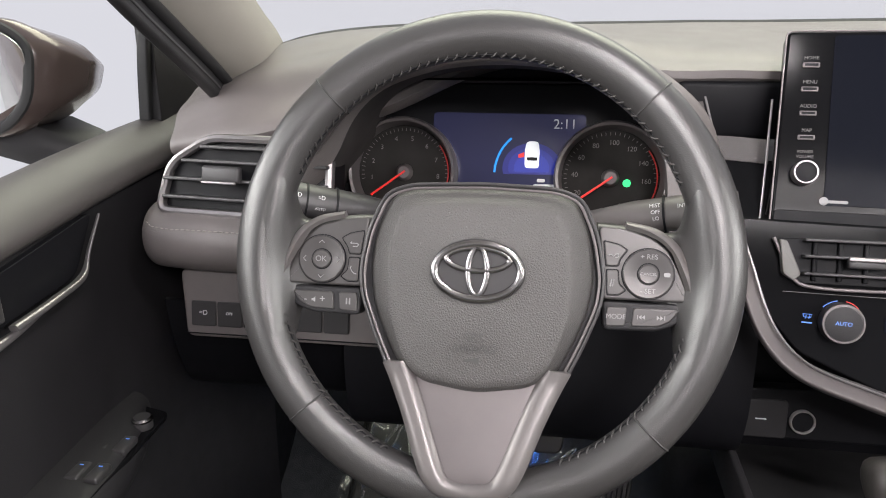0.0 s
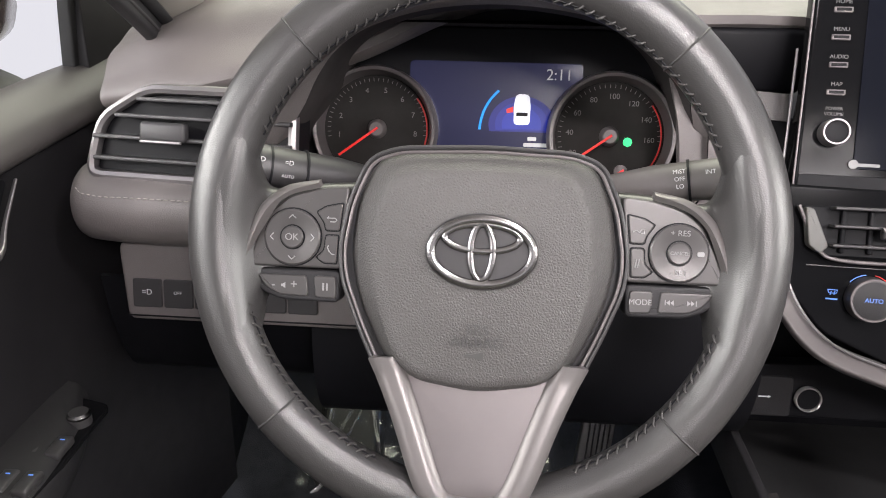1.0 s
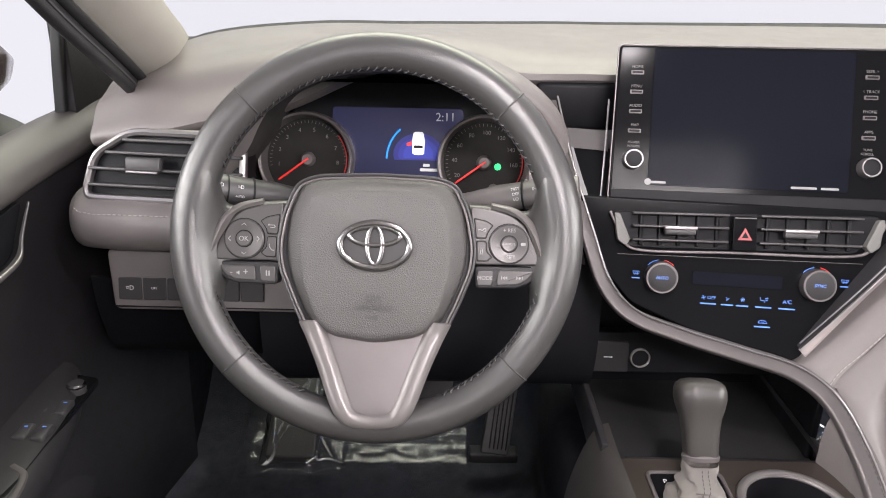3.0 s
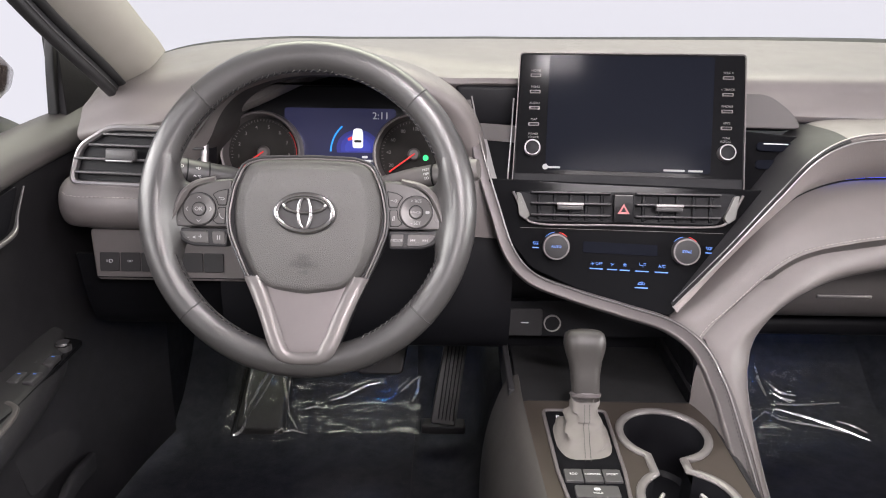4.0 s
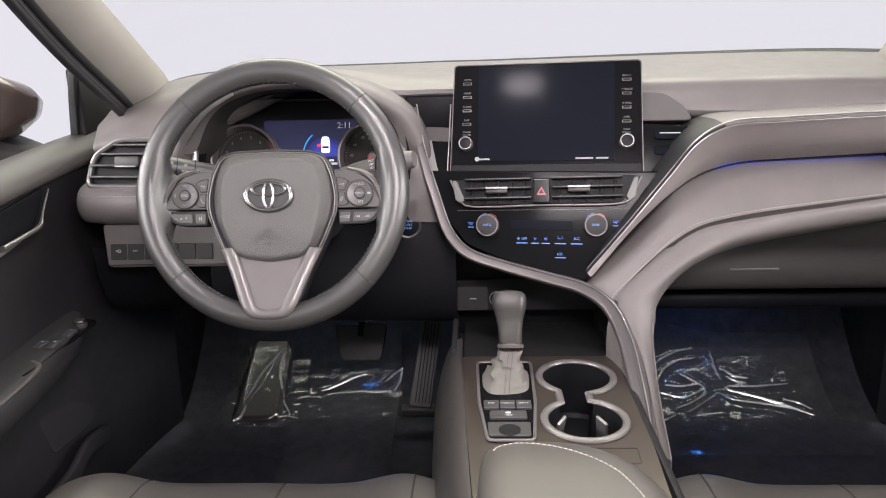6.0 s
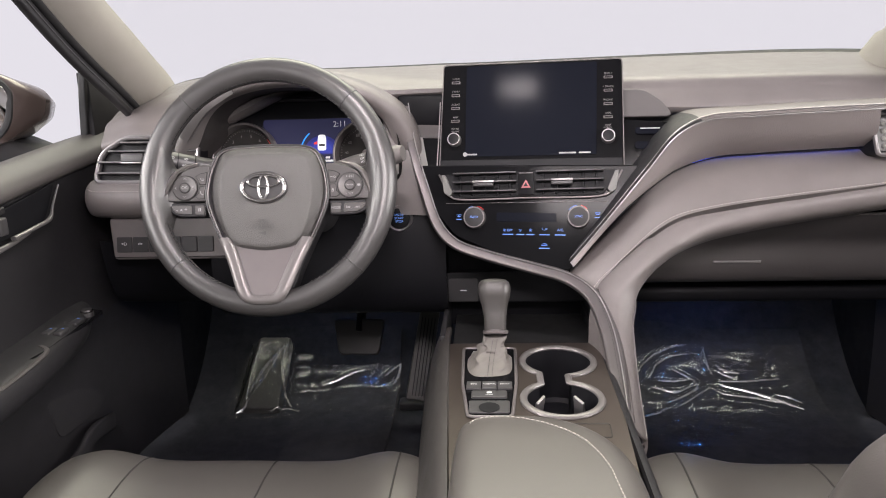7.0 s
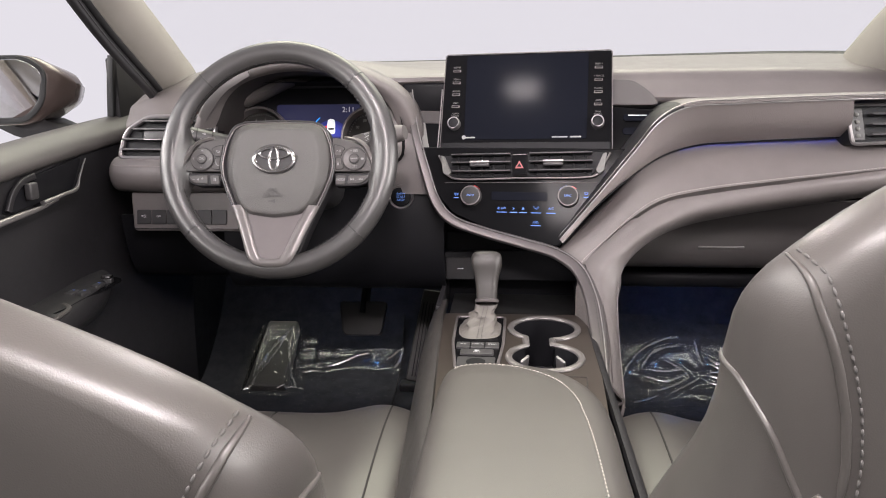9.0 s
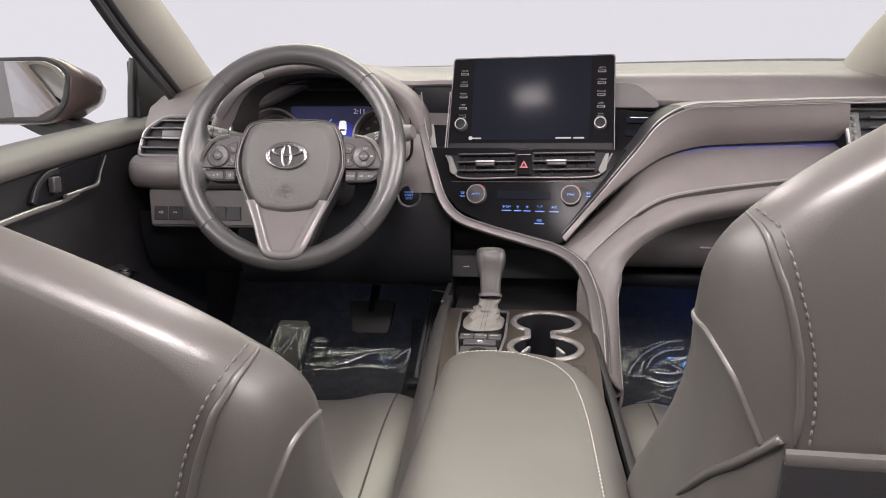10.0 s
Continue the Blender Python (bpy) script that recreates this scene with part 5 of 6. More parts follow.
# buttress: leather wing from the dash down the passenger side of the console
rows = [[p + np.array([-0.002, 0.004, 0.004]), p + np.array([-0.002, 0.003, -0.012]), (p[0] - 0.014, p[1] + 0.004, p[2] - 0.07), (p[0] - 0.026, p[1] + 0.004, 0.05)] for p in U[:34]]
part("wing", sheet(rows, 40, 24, 0.004, flip=False), DASH, console, "grey leather wing beside the console")
rows = []
for p in R[73:]:
    rows.append([p + np.array([-0.004, 0.0, 0.004]), p + np.array([-0.010, 0.003, -0.008]), (p[0] - 0.012, p[1] + 0.006, max(CT - 0.01, p[2] - 0.07))])
part("wing_inner", sheet(rows, 30, 12, 0.003, flip=True), DASH, console, "grey inner face of the wing")
stitches(R[70:] + np.array([0.000, -0.003, 0.0095]), DARKTHREAD, "stitching", console, up=(0, -0.6, 0.8))

# open tray ahead of the shifter, with the socket panel
part("tray_floor", box(0, 0.15, 0.335, 0.23, 0.22, 0.01, 0.003), RUBBER, console, "black tray floor")
part("tray_lip", box(0.0, 0.048, 0.356, 0.215, 0.008, 0.020, 0.002), PLASTIC, console)
part("tray_wall", box(0.113, 0.175, 0.375, 0.008, 0.17, 0.09, 0.002), BLACK, console, "black tray wall")
part("tray_wall", box(-0.128, 0.160, 0.350, 0.008, 0.20, 0.05, 0.002), PLASTIC, console, "black tray wall")
part("tray_back", box(0, 0.262, 0.39, 0.26, 0.02, 0.14, 0.004), BLACK, console, "black tray back")
sock = part("socket_panel", slab(rounded([(-0.13, -0.022), (0.11, -0.022), (0.10, 0.036), (-0.13, 0.030)], 0.006), 0.02, 0.002, m=pose(0.0, 0.206, 0.402, 80)), BLACK, console, "black socket panel")
part("usb_door", slab(rrect(0.052, 0.040, 0.004), 0.004, 0.001, m=pose(-0.100, 0.203, 0.402, 80)), PLASTIC, sock, "dark port cover")
part("usb_mark", slab([(-0.005, 0.0006), (0.004, 0.0006), (0.004, 0.0014), (0.0065, 0), (0.004, -0.0014), (0.004, -0.0006), (-0.005, -0.0006)], 0.0004, 0.0001, m=pose(-0.100, 0.2022, 0.402, 80)), ICON, sock, "pale port mark")
SK = pose(-0.060, 0.203, 0.402, 80)
part("socket_ring", lathe([(0.0125, 0), (0.0125, 0.004), (0.0118, 0.005), (0.0106, 0.004), (0.0104, -0.006)], 32, SK, caps=False), material("socket_chrome", (0.75, 0.72, 0.70), 0.25, metal=0.6, tone=0), sock, "chrome socket ring")
part("socket_hole", lathe([(0.0104, -0.004), (0.0104, 0.002)], 28, SK), BLACK, sock)

# shifter plate and keys
PL = pose(-0.055, -0.080, CT + 0.002)
plate = part("shifter_plate", slab(rounded([(-0.038, 0.10), (0.038, 0.10), (0.036, -0.02), (0.028, -0.115), (-0.026, -0.115), (-0.036, -0.02)], 0.008), 0.006, 0.002, m=PL), PIANO, console, "gloss black shifter plate")
part("plate_frame", sweep([PL @ Vector((x, y, 0.0005)) for x, y in rounded([(-0.038, 0.10), (0.038, 0.10), (0.036, -0.02), (0.028, -0.115), (-0.026, -0.115), (-0.036, -0.02)], 0.008)], oval(0.0022, 0.002, 8), closed=True), SMOKE, plate, "thin metal frame")
for k, w in enumerate("PRND"):
    text("gear_letter", w, 0.0085, ICON, plate, PL @ pose(-0.022, 0.086 - 0.012 * k, 0.0004))
for k, w in enumerate(("ECO", "NORMAL", "SPORT")):
    key = part("mode_key", slab(rrect(0.0195, 0.021, 0.0015), 0.004, 0.001, m=PL @ pose(-0.0205 + 0.0205 * k, -0.030, 0.003)), KEY, plate, "grey mode key")
    text("mode_word", w, 0.0042, ICON, plate, PL @ pose(-0.0205 + 0.0205 * k, -0.029, 0.0034))
part("hold_key", slab(rrect(0.046, 0.019, 0.003), 0.004, 0.001, m=PL @ pose(0, -0.0565, 0.003)), KEY, plate, "grey hold key")
part("hold_mark", slab(rrect(0.007, 0.004, 0.0018), 0.0005, 0.0001, m=PL @ pose(0, -0.0535, 0.0034)), ICON, plate)
text("mode_word", "HOLD", 0.0036, ICON, plate, PL @ pose(0, -0.0600, 0.0034))
part("park_key", slab(rounded([(-0.026, 0), (0.026, 0), (0.025, -0.032), (-0.025, -0.032)], 0.003), 0.004, 0.001, m=PL @ pose(0, -0.074, 0.002)), KEY, plate, "grey key plate")
part("park_recess", lathe([(0.013, 0), (0.013, 0.0006)], 24, PL @ pose(0, -0.094, 0.0022)), BLACK, plate)

# armrest lid
rows = []
for y, xl, xr, z in ((-0.228, -0.072, 0.000, 0.372), (-0.233, -0.082, 0.016, 0.386), (-0.252, -0.088, 0.044, 0.397), (-0.285, -0.091, 0.072, 0.404), (-0.345, -0.093, 0.094, 0.408), (-0.50, -0.095, 0.098, 0.410), (-0.66, -0.097, 0.099, 0.408)):
    rows.append([(xl, y, z - 0.055), (xl - 0.001, y, z - 0.025), (xl + 0.004, y, z - 0.008), (xl + 0.018, y, z), ((xl + xr) / 2, y, z + 0.004), (xr - 0.022, y, z), (xr - 0.006, y, z - 0.010), (xr, y, z - 0.03), (xr + 0.001, y, z - 0.06)])
armrest = thing("armrest", "padded grey leather centre armrest with pale stitching", "armrest", (0, -0.45, 0.35))
lid = sheet(rows, 40, 40, 0.006)
lid_tree = BVHTree.FromBMesh(lid)
part("lid", lid, SEAT, armrest, "smooth grey leather lid")
part("lid_front", sheet([[(x, -0.228 - 0.002 * k, 0.372 - 0.02 * k) for x in np.linspace(-0.08, 0.0, 6)] for k in range(4)], 8, 12, 0.004), SEAT, armrest)
seam = spline([(-0.084, -0.262, 0.42), (-0.078, -0.2500, 0.42), (-0.063, -0.2440, 0.42), (-0.044, -0.246, 0.42), (-0.003, -0.268, 0.425), (0.040, -0.310, 0.43), (0.058, -0.350, 0.43), (0.069, -0.42, 0.43), (0.073, -0.64, 0.43)], 120)
seam = [tuple(at + nrm * 0.0003) for at, nrm, _, _ in (lid_tree.find_nearest(Vector(q)) for q in seam)]
part("lid_welt", sweep([Vector(q) - Vector((0, 0, 0.0004)) for q in seam], oval(0.0016, 0.0008, 8)), SEAT, armrest, "raised welt")
stitches(seam, THREAD, "stitching", armrest, 0.005, 0.0012, 0.0007)
part("box_body", box(0, -0.44, 0.20, 0.19, 0.50, 0.32, 0.01), PLASTIC, armrest, "dark console box")

# ---- gear selector ----
gear = thing("gear_selector", "grey leather gear knob on a soft stitched boot", "gear lever", (-0.05, -0.03, CT))
base, neck, tip = np.array([-0.055, -0.040, CT]), np.array([-0.0458, 0.006, 0.403]), np.array([-0.0470, 0.037, 0.472])
axis = (tip - neck) / np.linalg.norm(tip - neck)
kn = [(0.0, 0.0150, 0.0140), (0.04, 0.0158, 0.0148), (0.3, 0.0168, 0.0158), (0.5, 0.0190, 0.0176), (0.64, 0.0222, 0.0205), (0.76, 0.0240, 0.0222), (0.86, 0.0238, 0.0222), (0.94, 0.0220, 0.0204), (0.985, 0.0180, 0.0166), (1.005, 0.0125, 0.0115), (1.014, 0.0060, 0.0055), (1.016, 0.002, 0.002)]
side = np.array([1, 0, 0.0])
top = np.cross(side, axis)
rows = [[neck + (tip - neck) * s + a * x * side + b * y * top for x, y in rrect(2, 2, 0.62, 5)] for s, a, b in kn]
knob = part("knob", grid(rows, close_v=True, caps=True), KNOB, gear, "grey leather knob", sharp=60)
part("collar", grid([[neck + axis * s + r * (0.0180 * x * side + 0.0160 * y * top) for x, y in oval(1, n=20)] for s, r in ((-0.004, 1.0), (0.0, 1.05), (0.002, 0.95))], close_v=True, caps=True), SMOKE, gear, "dark collar")
rows = []
rnd = random.Random(4)
for k, s in enumerate(np.linspace(0, 1, 30)):
    c0 = base + (neck - base) * s**1.2 + np.array([0, 0, 0])
    c0[2] = CT + (neck[2] - 0.004 - CT) * s
    w = 0.0165 + 0.018 * (1 - s) ** 3.0
    d = 0.0155 + 0.030 * (1 - s) ** 2.2
    ring = []
    for j in range(28):
        a = 2 * math.pi * j / 28
        fold = 1 + (0.12 * math.sin(3 * a + 8 * s) + 0.13 * math.sin(15 * s + 2 * a) + 0.08 * math.sin(5 * a - 22 * s) + 0.05 * math.sin(30 * s - a)) * math.sin(math.pi * s)
        ex = 0.6
        x = math.copysign(abs(math.cos(a)) ** ex, math.cos(a)) * w * fold
        y = math.copysign(abs(math.sin(a)) ** ex, math.sin(a)) * d * fold
        ring.append(c0 + np.array([x, y, 0]))
    rows.append(ring)
boot = part("boot", grid(rows, close_v=True), material("boot_leather", (0.14, 0.128, 0.12), 0.4, grain=900, relief=0.25, tone=0.08, cells=True), gear, "soft pale grey leather boot")
for dx in (-0.003, 0.003):
    stitches([tuple(np.array(rows[k][21]) + np.array([dx, -0.001, 0.0005])) for k in range(30)], DARKTHREAD, "stitching", gear, 0.003, 0.0015, 0.0005, up=(0, -1, 0.5))


# ---- seats ----
def seat(sx, yc, zc, rise, words):
    """A front seat: cushion and a reclined back whose shoulder slopes up from its inner corner; yc, zc: where that corner stands."""
    ob = thing("front_seat", words, "car seat", (sx * 0.38, -0.4, 0.03), "front seats")
    X = sx * 0.38
    rows = []
    for dx, lift, fr in ((-0.265, -0.05, -0.03), (-0.25, 0.0, -0.015), (-0.20, 0.015, -0.002), (-0.12, 0.0, 0), (0, -0.002, 0.002), (0.12, 0.0, 0), (0.20, 0.015, -0.002), (0.25, 0.0, -0.015), (0.265, -0.05, -0.03)):
        z = 0.286 + lift
        rows.append([(X + dx, -0.108 + fr, 0.12), (X + dx, -0.098 + fr, z - 0.10), (X + dx, -0.107 + fr, z - 0.045), (X + dx, -0.135 + fr, z - 0.012), (X + dx, -0.185 + fr, z), (X + dx, -0.30, z - 0.005), (X + dx, -0.48, z - 0.03), (X + dx, -0.66, z - 0.04)])
    part("cushion", sheet(rows, 61, 50, 0.01, flip=True), SEAT, ob, "smooth grey leather cushion")
    pts = skin(rows, 61, 50)
    for dx in (-0.197, -0.03, 0.137) if sx > 0 else (-0.143, 0.036, 0.205):
        k = int(np.argmin(np.abs(pts[:, 25, 0] - (X + dx))))
        part("seam", sweep(pts[k, 6:46] + np.array([0, 0, 0.0003]), oval(0.0013, 0.0008, 6)), SEAMDARK, ob, "dark seam")
    part("seat_base", box(X, -0.38, 0.13, 0.46, 0.50, 0.18, 0.03), BLACK, ob, "black seat base")

    def ring(z):
        """The outline of the back at a height: inner and outer edge, rear face and how far the bolster stands forward."""
        d = zc - z
        hw = 0.270 + 0.010 * math.exp(-(((d - 0.04) / 0.06) ** 2)) + 0.020 * math.exp(-(((d - 0.28) / 0.09) ** 2)) - 0.014 * math.log1p(math.exp(-d / 0.014)) / rise
        y = yc + 0.05 * d
        front = float(np.interp(d, [-0.12, 0, 0.03, 0.06, 0.10, 0.20, 0.30, 0.5], [0.045, 0.045, 0.070, 0.095, 0.122, 0.200, 0.265, 0.33]))
        w = min(1.0, hw / 0.12)
        f = min(front * 0.3, 0.035)
        half = [(hw - 0.030 * w, 0.0), (hw - 0.014 * w, 0.16 * front), (hw - 0.004 * w, 0.45 * front), (hw, front - f), (hw - 0.03 * w, front), (hw - 0.10 * w, front - f)]
        poly = half + [(0, front - 1.3 * f)] + [(-px, py) for px, py in half[::-1]]
        return [(X + px, y + py, z) for px, py in rounded(poly, 0.016, 5)], hw, y, front

    heights = list(np.linspace(0.24, zc - 0.04, 14)) + list(np.linspace(zc - 0.03, zc + 0.10, 15))
    loops = [ring(z)[0] for z in heights]
    mid = np.mean(loops[-1], axis=0)
    loops += [[tuple(mid + (np.array(q) - mid) * s + np.array([0, 0, dz])) for q in loops[-1]] for s, dz in ((0.85, 0.006), (0.5, 0.012), (0.1, 0.014))]
    bm = grid(loops, close_v=True, caps=True)
    bmesh.ops.smooth_vert(bm, verts=bm.verts, factor=0.5, use_axis_x=True, use_axis_y=True, use_axis_z=True)
    skin_tree = BVHTree.FromBMesh(bm)

    def snap(path, lift=0.0):
        """The path laid on the skin of the back."""
        out = []
        for q in path:
            at, nrm, _, _ = skin_tree.find_nearest(Vector(q))
            out.append(tuple(at + nrm * lift))
        return out

    part("backrest", bm, SEAT, ob, "smooth grey leather backrest", sharp=80)
    # bold seam that runs down the back from the shoulder, with piping beside it
    s = -sx
    edge, groove = [], []

    def rear(xe, hw, fr):
        """How far forward the back's rear skin lies at a distance from the car's middle."""
        q = min(0.38 - xe, hw)
        return float(np.interp(q, [hw - 0.030, hw - 0.014, hw - 0.004, hw], [0, 0.16 * fr, 0.45 * fr, 0.6 * fr]))

    def taper(n, a=0.2, b=0.2):
        return np.interp(np.arange(n), [0, 4, n - 5, n - 1], [a, 1, 1, b])

    for d in np.linspace(0.0, 0.125, 40):
        _, hw, y, fr = ring(zc - d)
        xe = float(np.interp(d, [0, 0.008, 0.029, 0.052, 0.075, 0.10, 0.125], [0.120, 0.128, 0.135, 0.143, 0.149, 0.152, 0.1515] if sx > 0 else [0.126, 0.132, 0.144, 0.153, 0.160, 0.166, 0.170]))
        edge.append((sx * xe, y + rear(xe, hw, fr) - 0.0010, zc - d))
        groove.append((sx * (xe - 0.0070), y + rear(xe - 0.0070, hw, fr) - 0.0002, zc - d))
    stitches(snap(edge, 0.0002), THREAD2, "bold_stitching", ob, 0.0040, 0.0014, 0.0008, up=(0, -1, 0))
    part("piping", sweep(snap(groove), oval(0.0022, n=14), up=(0, -1, 0), scale=taper(40)), SEAT, ob, "leather piping", sharp=100)

    def on_side(d, back, lift=-0.0006):
        _, hw, y, fr = ring(zc - d)
        cut = float(np.interp(back / fr, [0, 0.16, 0.45, 0.75], [0.030, 0.014, 0.004, 0.0]))
        return (X + s * (hw - cut + lift), y + back, zc - d)

    side = spline([on_side(d, b) for d, b in (((0.070, 0.075), (0.0735, 0.0625), (0.076, 0.048), (0.083, 0.038), (0.095, 0.024), (0.116, 0.014), (0.128, 0.009)) if sx > 0 else ((0.052, 0.062), (0.0505, 0.047), (0.052, 0.036), (0.058, 0.027), (0.067, 0.021), (0.080, 0.016), (0.100, 0.012), (0.125, 0.010)))], 30)
    part("piping", sweep(snap(side), oval(0.0022, n=14), up=(s, 0, 0), scale=taper(30, 0.5, 1)), SEAT, ob, "leather piping", sharp=100)
    low = spline([on_side(0.120, 0.001), on_side(0.131, 0.010), on_side(0.145, 0.022), on_side(0.165, 0.045), on_side(0.200, 0.080)], 30)
    part("piping", sweep(snap(low), oval(0.0030, n=14), up=(s, 0, 0), scale=taper(30, 1, 0.6)), SEAT, ob, "leather piping", sharp=100)
    # map pocket on the back
    rows = []
    for z in np.linspace(zc - 0.128, 0.16, 10):
        _, hw, y, fr = ring(z)
        rows.append([(X + d * (hw - 0.030), y - 0.004 - 0.016 * (1 - abs(d) ** 4), z + 0.010 * (1 - d * d)) for d in np.linspace(-1, 1, 9)])
    part("map_pocket", sheet(rows, 16, 24, 0.006, flip=True), PLASTIC, ob, "black map pocket")
    part("pocket_lip", sweep(spline([np.array(q) + np.array([0, -0.003, 0.002]) for q in rows[0]], 30), oval(0.005, 0.004, 8), up=(0, -1, 0)), SEAT, ob, "grey leather pocket lip")
    # seat belt buckle beside the cushion
    if sx < 0:
        M = pose(X + 0.262, -0.60, 0.30, -20, 8, 0)
        buckle = part("belt_buckle", box(0, 0, 0, 0.022, 0.040, 0.06, 0.005), BLACK, ob, "black belt buckle", M)
        part("buckle_button", box(0, 0.004, 0.0305, 0.015, 0.020, 0.004, 0.0015), WARNRED, buckle, "red button", M)
    return ob


THREAD2 = material("grey_thread", (0.11, 0.105, 0.10), 0.6, tone=0.05)
seat(-1, -0.842, 0.606, 0.385, "grey leather driver seat set low with bold rear seam")
seat(1, -0.777, 0.664, 0.60, "grey leather passenger seat with bold rear seam")


# ---- doors ----
def front_door(sx):
    ob = thing("front_door", "dark grey front door panel with handle and armrest", "car door", (sx * 0.78, 0, 0.1))
    upper = [(0.835, 0.630), (0.822, 0.648), (0.800, 0.650), (0.779, 0.642), (0.763, 0.630), (0.757, 0.618), (0.760, 0.610), (0.772, 0.604)]
    lower = [(0.766, 0.612), (0.768, 0.590), (0.768, 0.55), (0.765, 0.50), (0.762, 0.42), (0.765, 0.30), (0.770, 0.18), (0.772, 0.04)]
    # Below the roll the weaker light is put into a darker colour.
    for name, prof, mat, words in (("door_roll", upper, DOORSKIN, "padded grey upper roll"), ("door_skin", lower, DOORLOW, "door skin in a darker colour for its shade")):
        rows = []
        for y, dz, dx in ((0.46, 0.030, -0.04), (0.34, 0.026, -0.018), (0.20, 0.014, -0.004), (0.0, -0.004, 0.0), (-0.25, -0.030, 0.004), (-0.50, -0.052, 0.004), (-0.74, -0.070, 0.0)):
            rows.append([(sx * (x + dx), y, z + dz * min(1, max(0, (z - 0.4) / 0.2))) for x, z in prof])
        part(name, sheet(rows, 60, 40, 0.014, flip=sx > 0), mat, ob, words)
    part("door_shell", box(sx * 0.86, -0.20, 0.305, 0.05, 1.12, 0.61, 0.02), PAINT, ob, "dark painted outer shell")
    # handle bowl with its bezel, strip, lever and lock tab
    H = Matrix.Translation((sx * 0.760, 0.0, 0.0)) @ Matrix(((0, 0, -sx, 0), (1, 0, 0, 0), (0, 1, 0, 0), (0, 0, 0, 1)))
    bowl = rounded([(-0.075, 0.548), (0.100, 0.560), (0.140, 0.614), (0.0, 0.597), (-0.045, 0.586)], 0.012)
    part("handle_recess", slab(bowl, 0.012, 0.001, m=H), BLACK, ob, "dark handle bowl")
    edge = [H @ Vector((y, z, 0.002)) for y, z in spline([(0.0, 0.598), (-0.03, 0.593), (-0.055, 0.578), (-0.072, 0.553)], 20)]
    part("bowl_bezel", sweep(edge, rrect(0.010, 0.006, 0.002), up=(-sx, 0, 0)), DOORLOW, ob, "dark bezel of the handle bowl")
    strip = spline([(sx * 0.758, -0.45, 0.500), (sx * 0.756, -0.28, 0.522), (sx * 0.754, -0.159, 0.535), (sx * 0.752, -0.076, 0.543), (sx * 0.751, 0.0, 0.548), (sx * 0.752, 0.045, 0.553)], 50)
    part("door_strip", sweep(strip, rrect(0.010, 0.011, 0.003), up=(-sx, 0, 0.2), scale=np.interp(np.arange(50), [0, 36, 49], [1.1, 0.95, 0.25])), SATIN, ob, "satin silver door strip")
    lever = spline([(sx * 0.746, -0.005, 0.556), (sx * 0.743, 0.045, 0.561), (sx * 0.748, 0.095, 0.5655), (sx * 0.752, 0.113, 0.582), (sx * 0.754, 0.140, 0.611)], 40)
    part("handle_lever", sweep(lever, rrect(0.006, 0.009, 0.002), up=(-sx, 0, 0.2), scale=np.interp(np.arange(40), [0, 20, 26, 39], [1.0, 0.9, 0.5, 0.3])), SATIN, ob, "satin silver door lever")
    part("lock_tab", box(sx * 0.752, -0.020, 0.577, 0.012, 0.020, 0.026, 0.003), KEY, ob, "dark lock tab")
    grille = rounded([(0.03, 0.275), (0.14, 0.275), (0.21, 0.212), (0.16, 0.19), (0.05, 0.20)], 0.015)
    part("speaker_grille", slab(grille, 0.004, 0.001, m=H @ pose(0, 0, -0.0055)), PLASTIC, ob, "black speaker grille")
    # armrest and window switches
    rows = []
    for y, x0, z in ((0.16, 0.750, 0.395), (0.10, 0.722, 0.394), (0.0, 0.706, 0.388), (-0.10, 0.698, 0.384), (-0.35, 0.692, 0.380), (-0.60, 0.695, 0.380)):
        rows.append([(sx * 0.775, y, z + 0.006), (sx * (x0 + 0.02), y, z + 0.004), (sx * (x0 + 0.004), y, z), (sx * x0, y, z - 0.014), (sx * (x0 + 0.008), y, z - 0.035), (sx * 0.775, y, z - 0.08)])
    part("door_armrest", sheet(rows, 30, 24, 0.006, flip=sx < 0), PLASTIC, ob, "dark door armrest")
    if sx < 0:
        M = pose(-0.728, 0.040, 0.394)
        plate = part("switch_plate", slab(rounded([(-0.026, -0.11), (0.022, -0.11), (0.018, 0.10), (-0.02, 0.11)], 0.008), 0.005, 0.001, m=M), PIANO, ob, "gloss black switch plate")
        part("mirror_knob", lathe([(0.010, 0), (0.010, 0.010), (0.0085, 0.012)], 20, M @ pose(0.006, 0.070, 0)), KEY, plate, "dark mirror knob")
        part("knob_ring", lathe([(0.0102, 0.008), (0.0105, 0.010), (0.0085, 0.0122)], 20, M @ pose(0.006, 0.070, 0), caps=False), CHROME, plate, "bright ring")
        for k in range(2):
            for j in range(2):
                part("window_switch", box(-0.009 + 0.019 * k, 0.030 - 0.045 * j, 0.004, 0.014, 0.026, 0.008, 0.0025), KEY, plate, "dark window switch", M)
                part("switch_light", slab(rrect(0.004, 0.0012, 0.0004), 0.0004, 0.0001, m=M @ pose(-0.009 + 0.019 * k, 0.036 - 0.045 * j, 0.0086)), LED, plate)
        part("grab_edge", sweep(spline([(-0.700, -0.30, 0.384), (-0.699, -0.10, 0.389), (-0.706, -0.035, 0.393), (-0.722, -0.025, 0.395)], 24), oval(0.004, 0.003, 8)), DOORSKIN, ob)
    # pocket
    part("map_pocket", sweep(spline([(sx * 0.752, -0.45, 0.17), (sx * 0.735, -0.20, 0.165), (sx * 0.737, 0.04, 0.166), (sx * 0.742, 0.10, 0.180), (sx * 0.755, 0.19, 0.160)], 30), rrect(0.012, 0.03, 0.005), up=(0, 0, 1)), PLASTIC, ob, "dark map pocket edge")
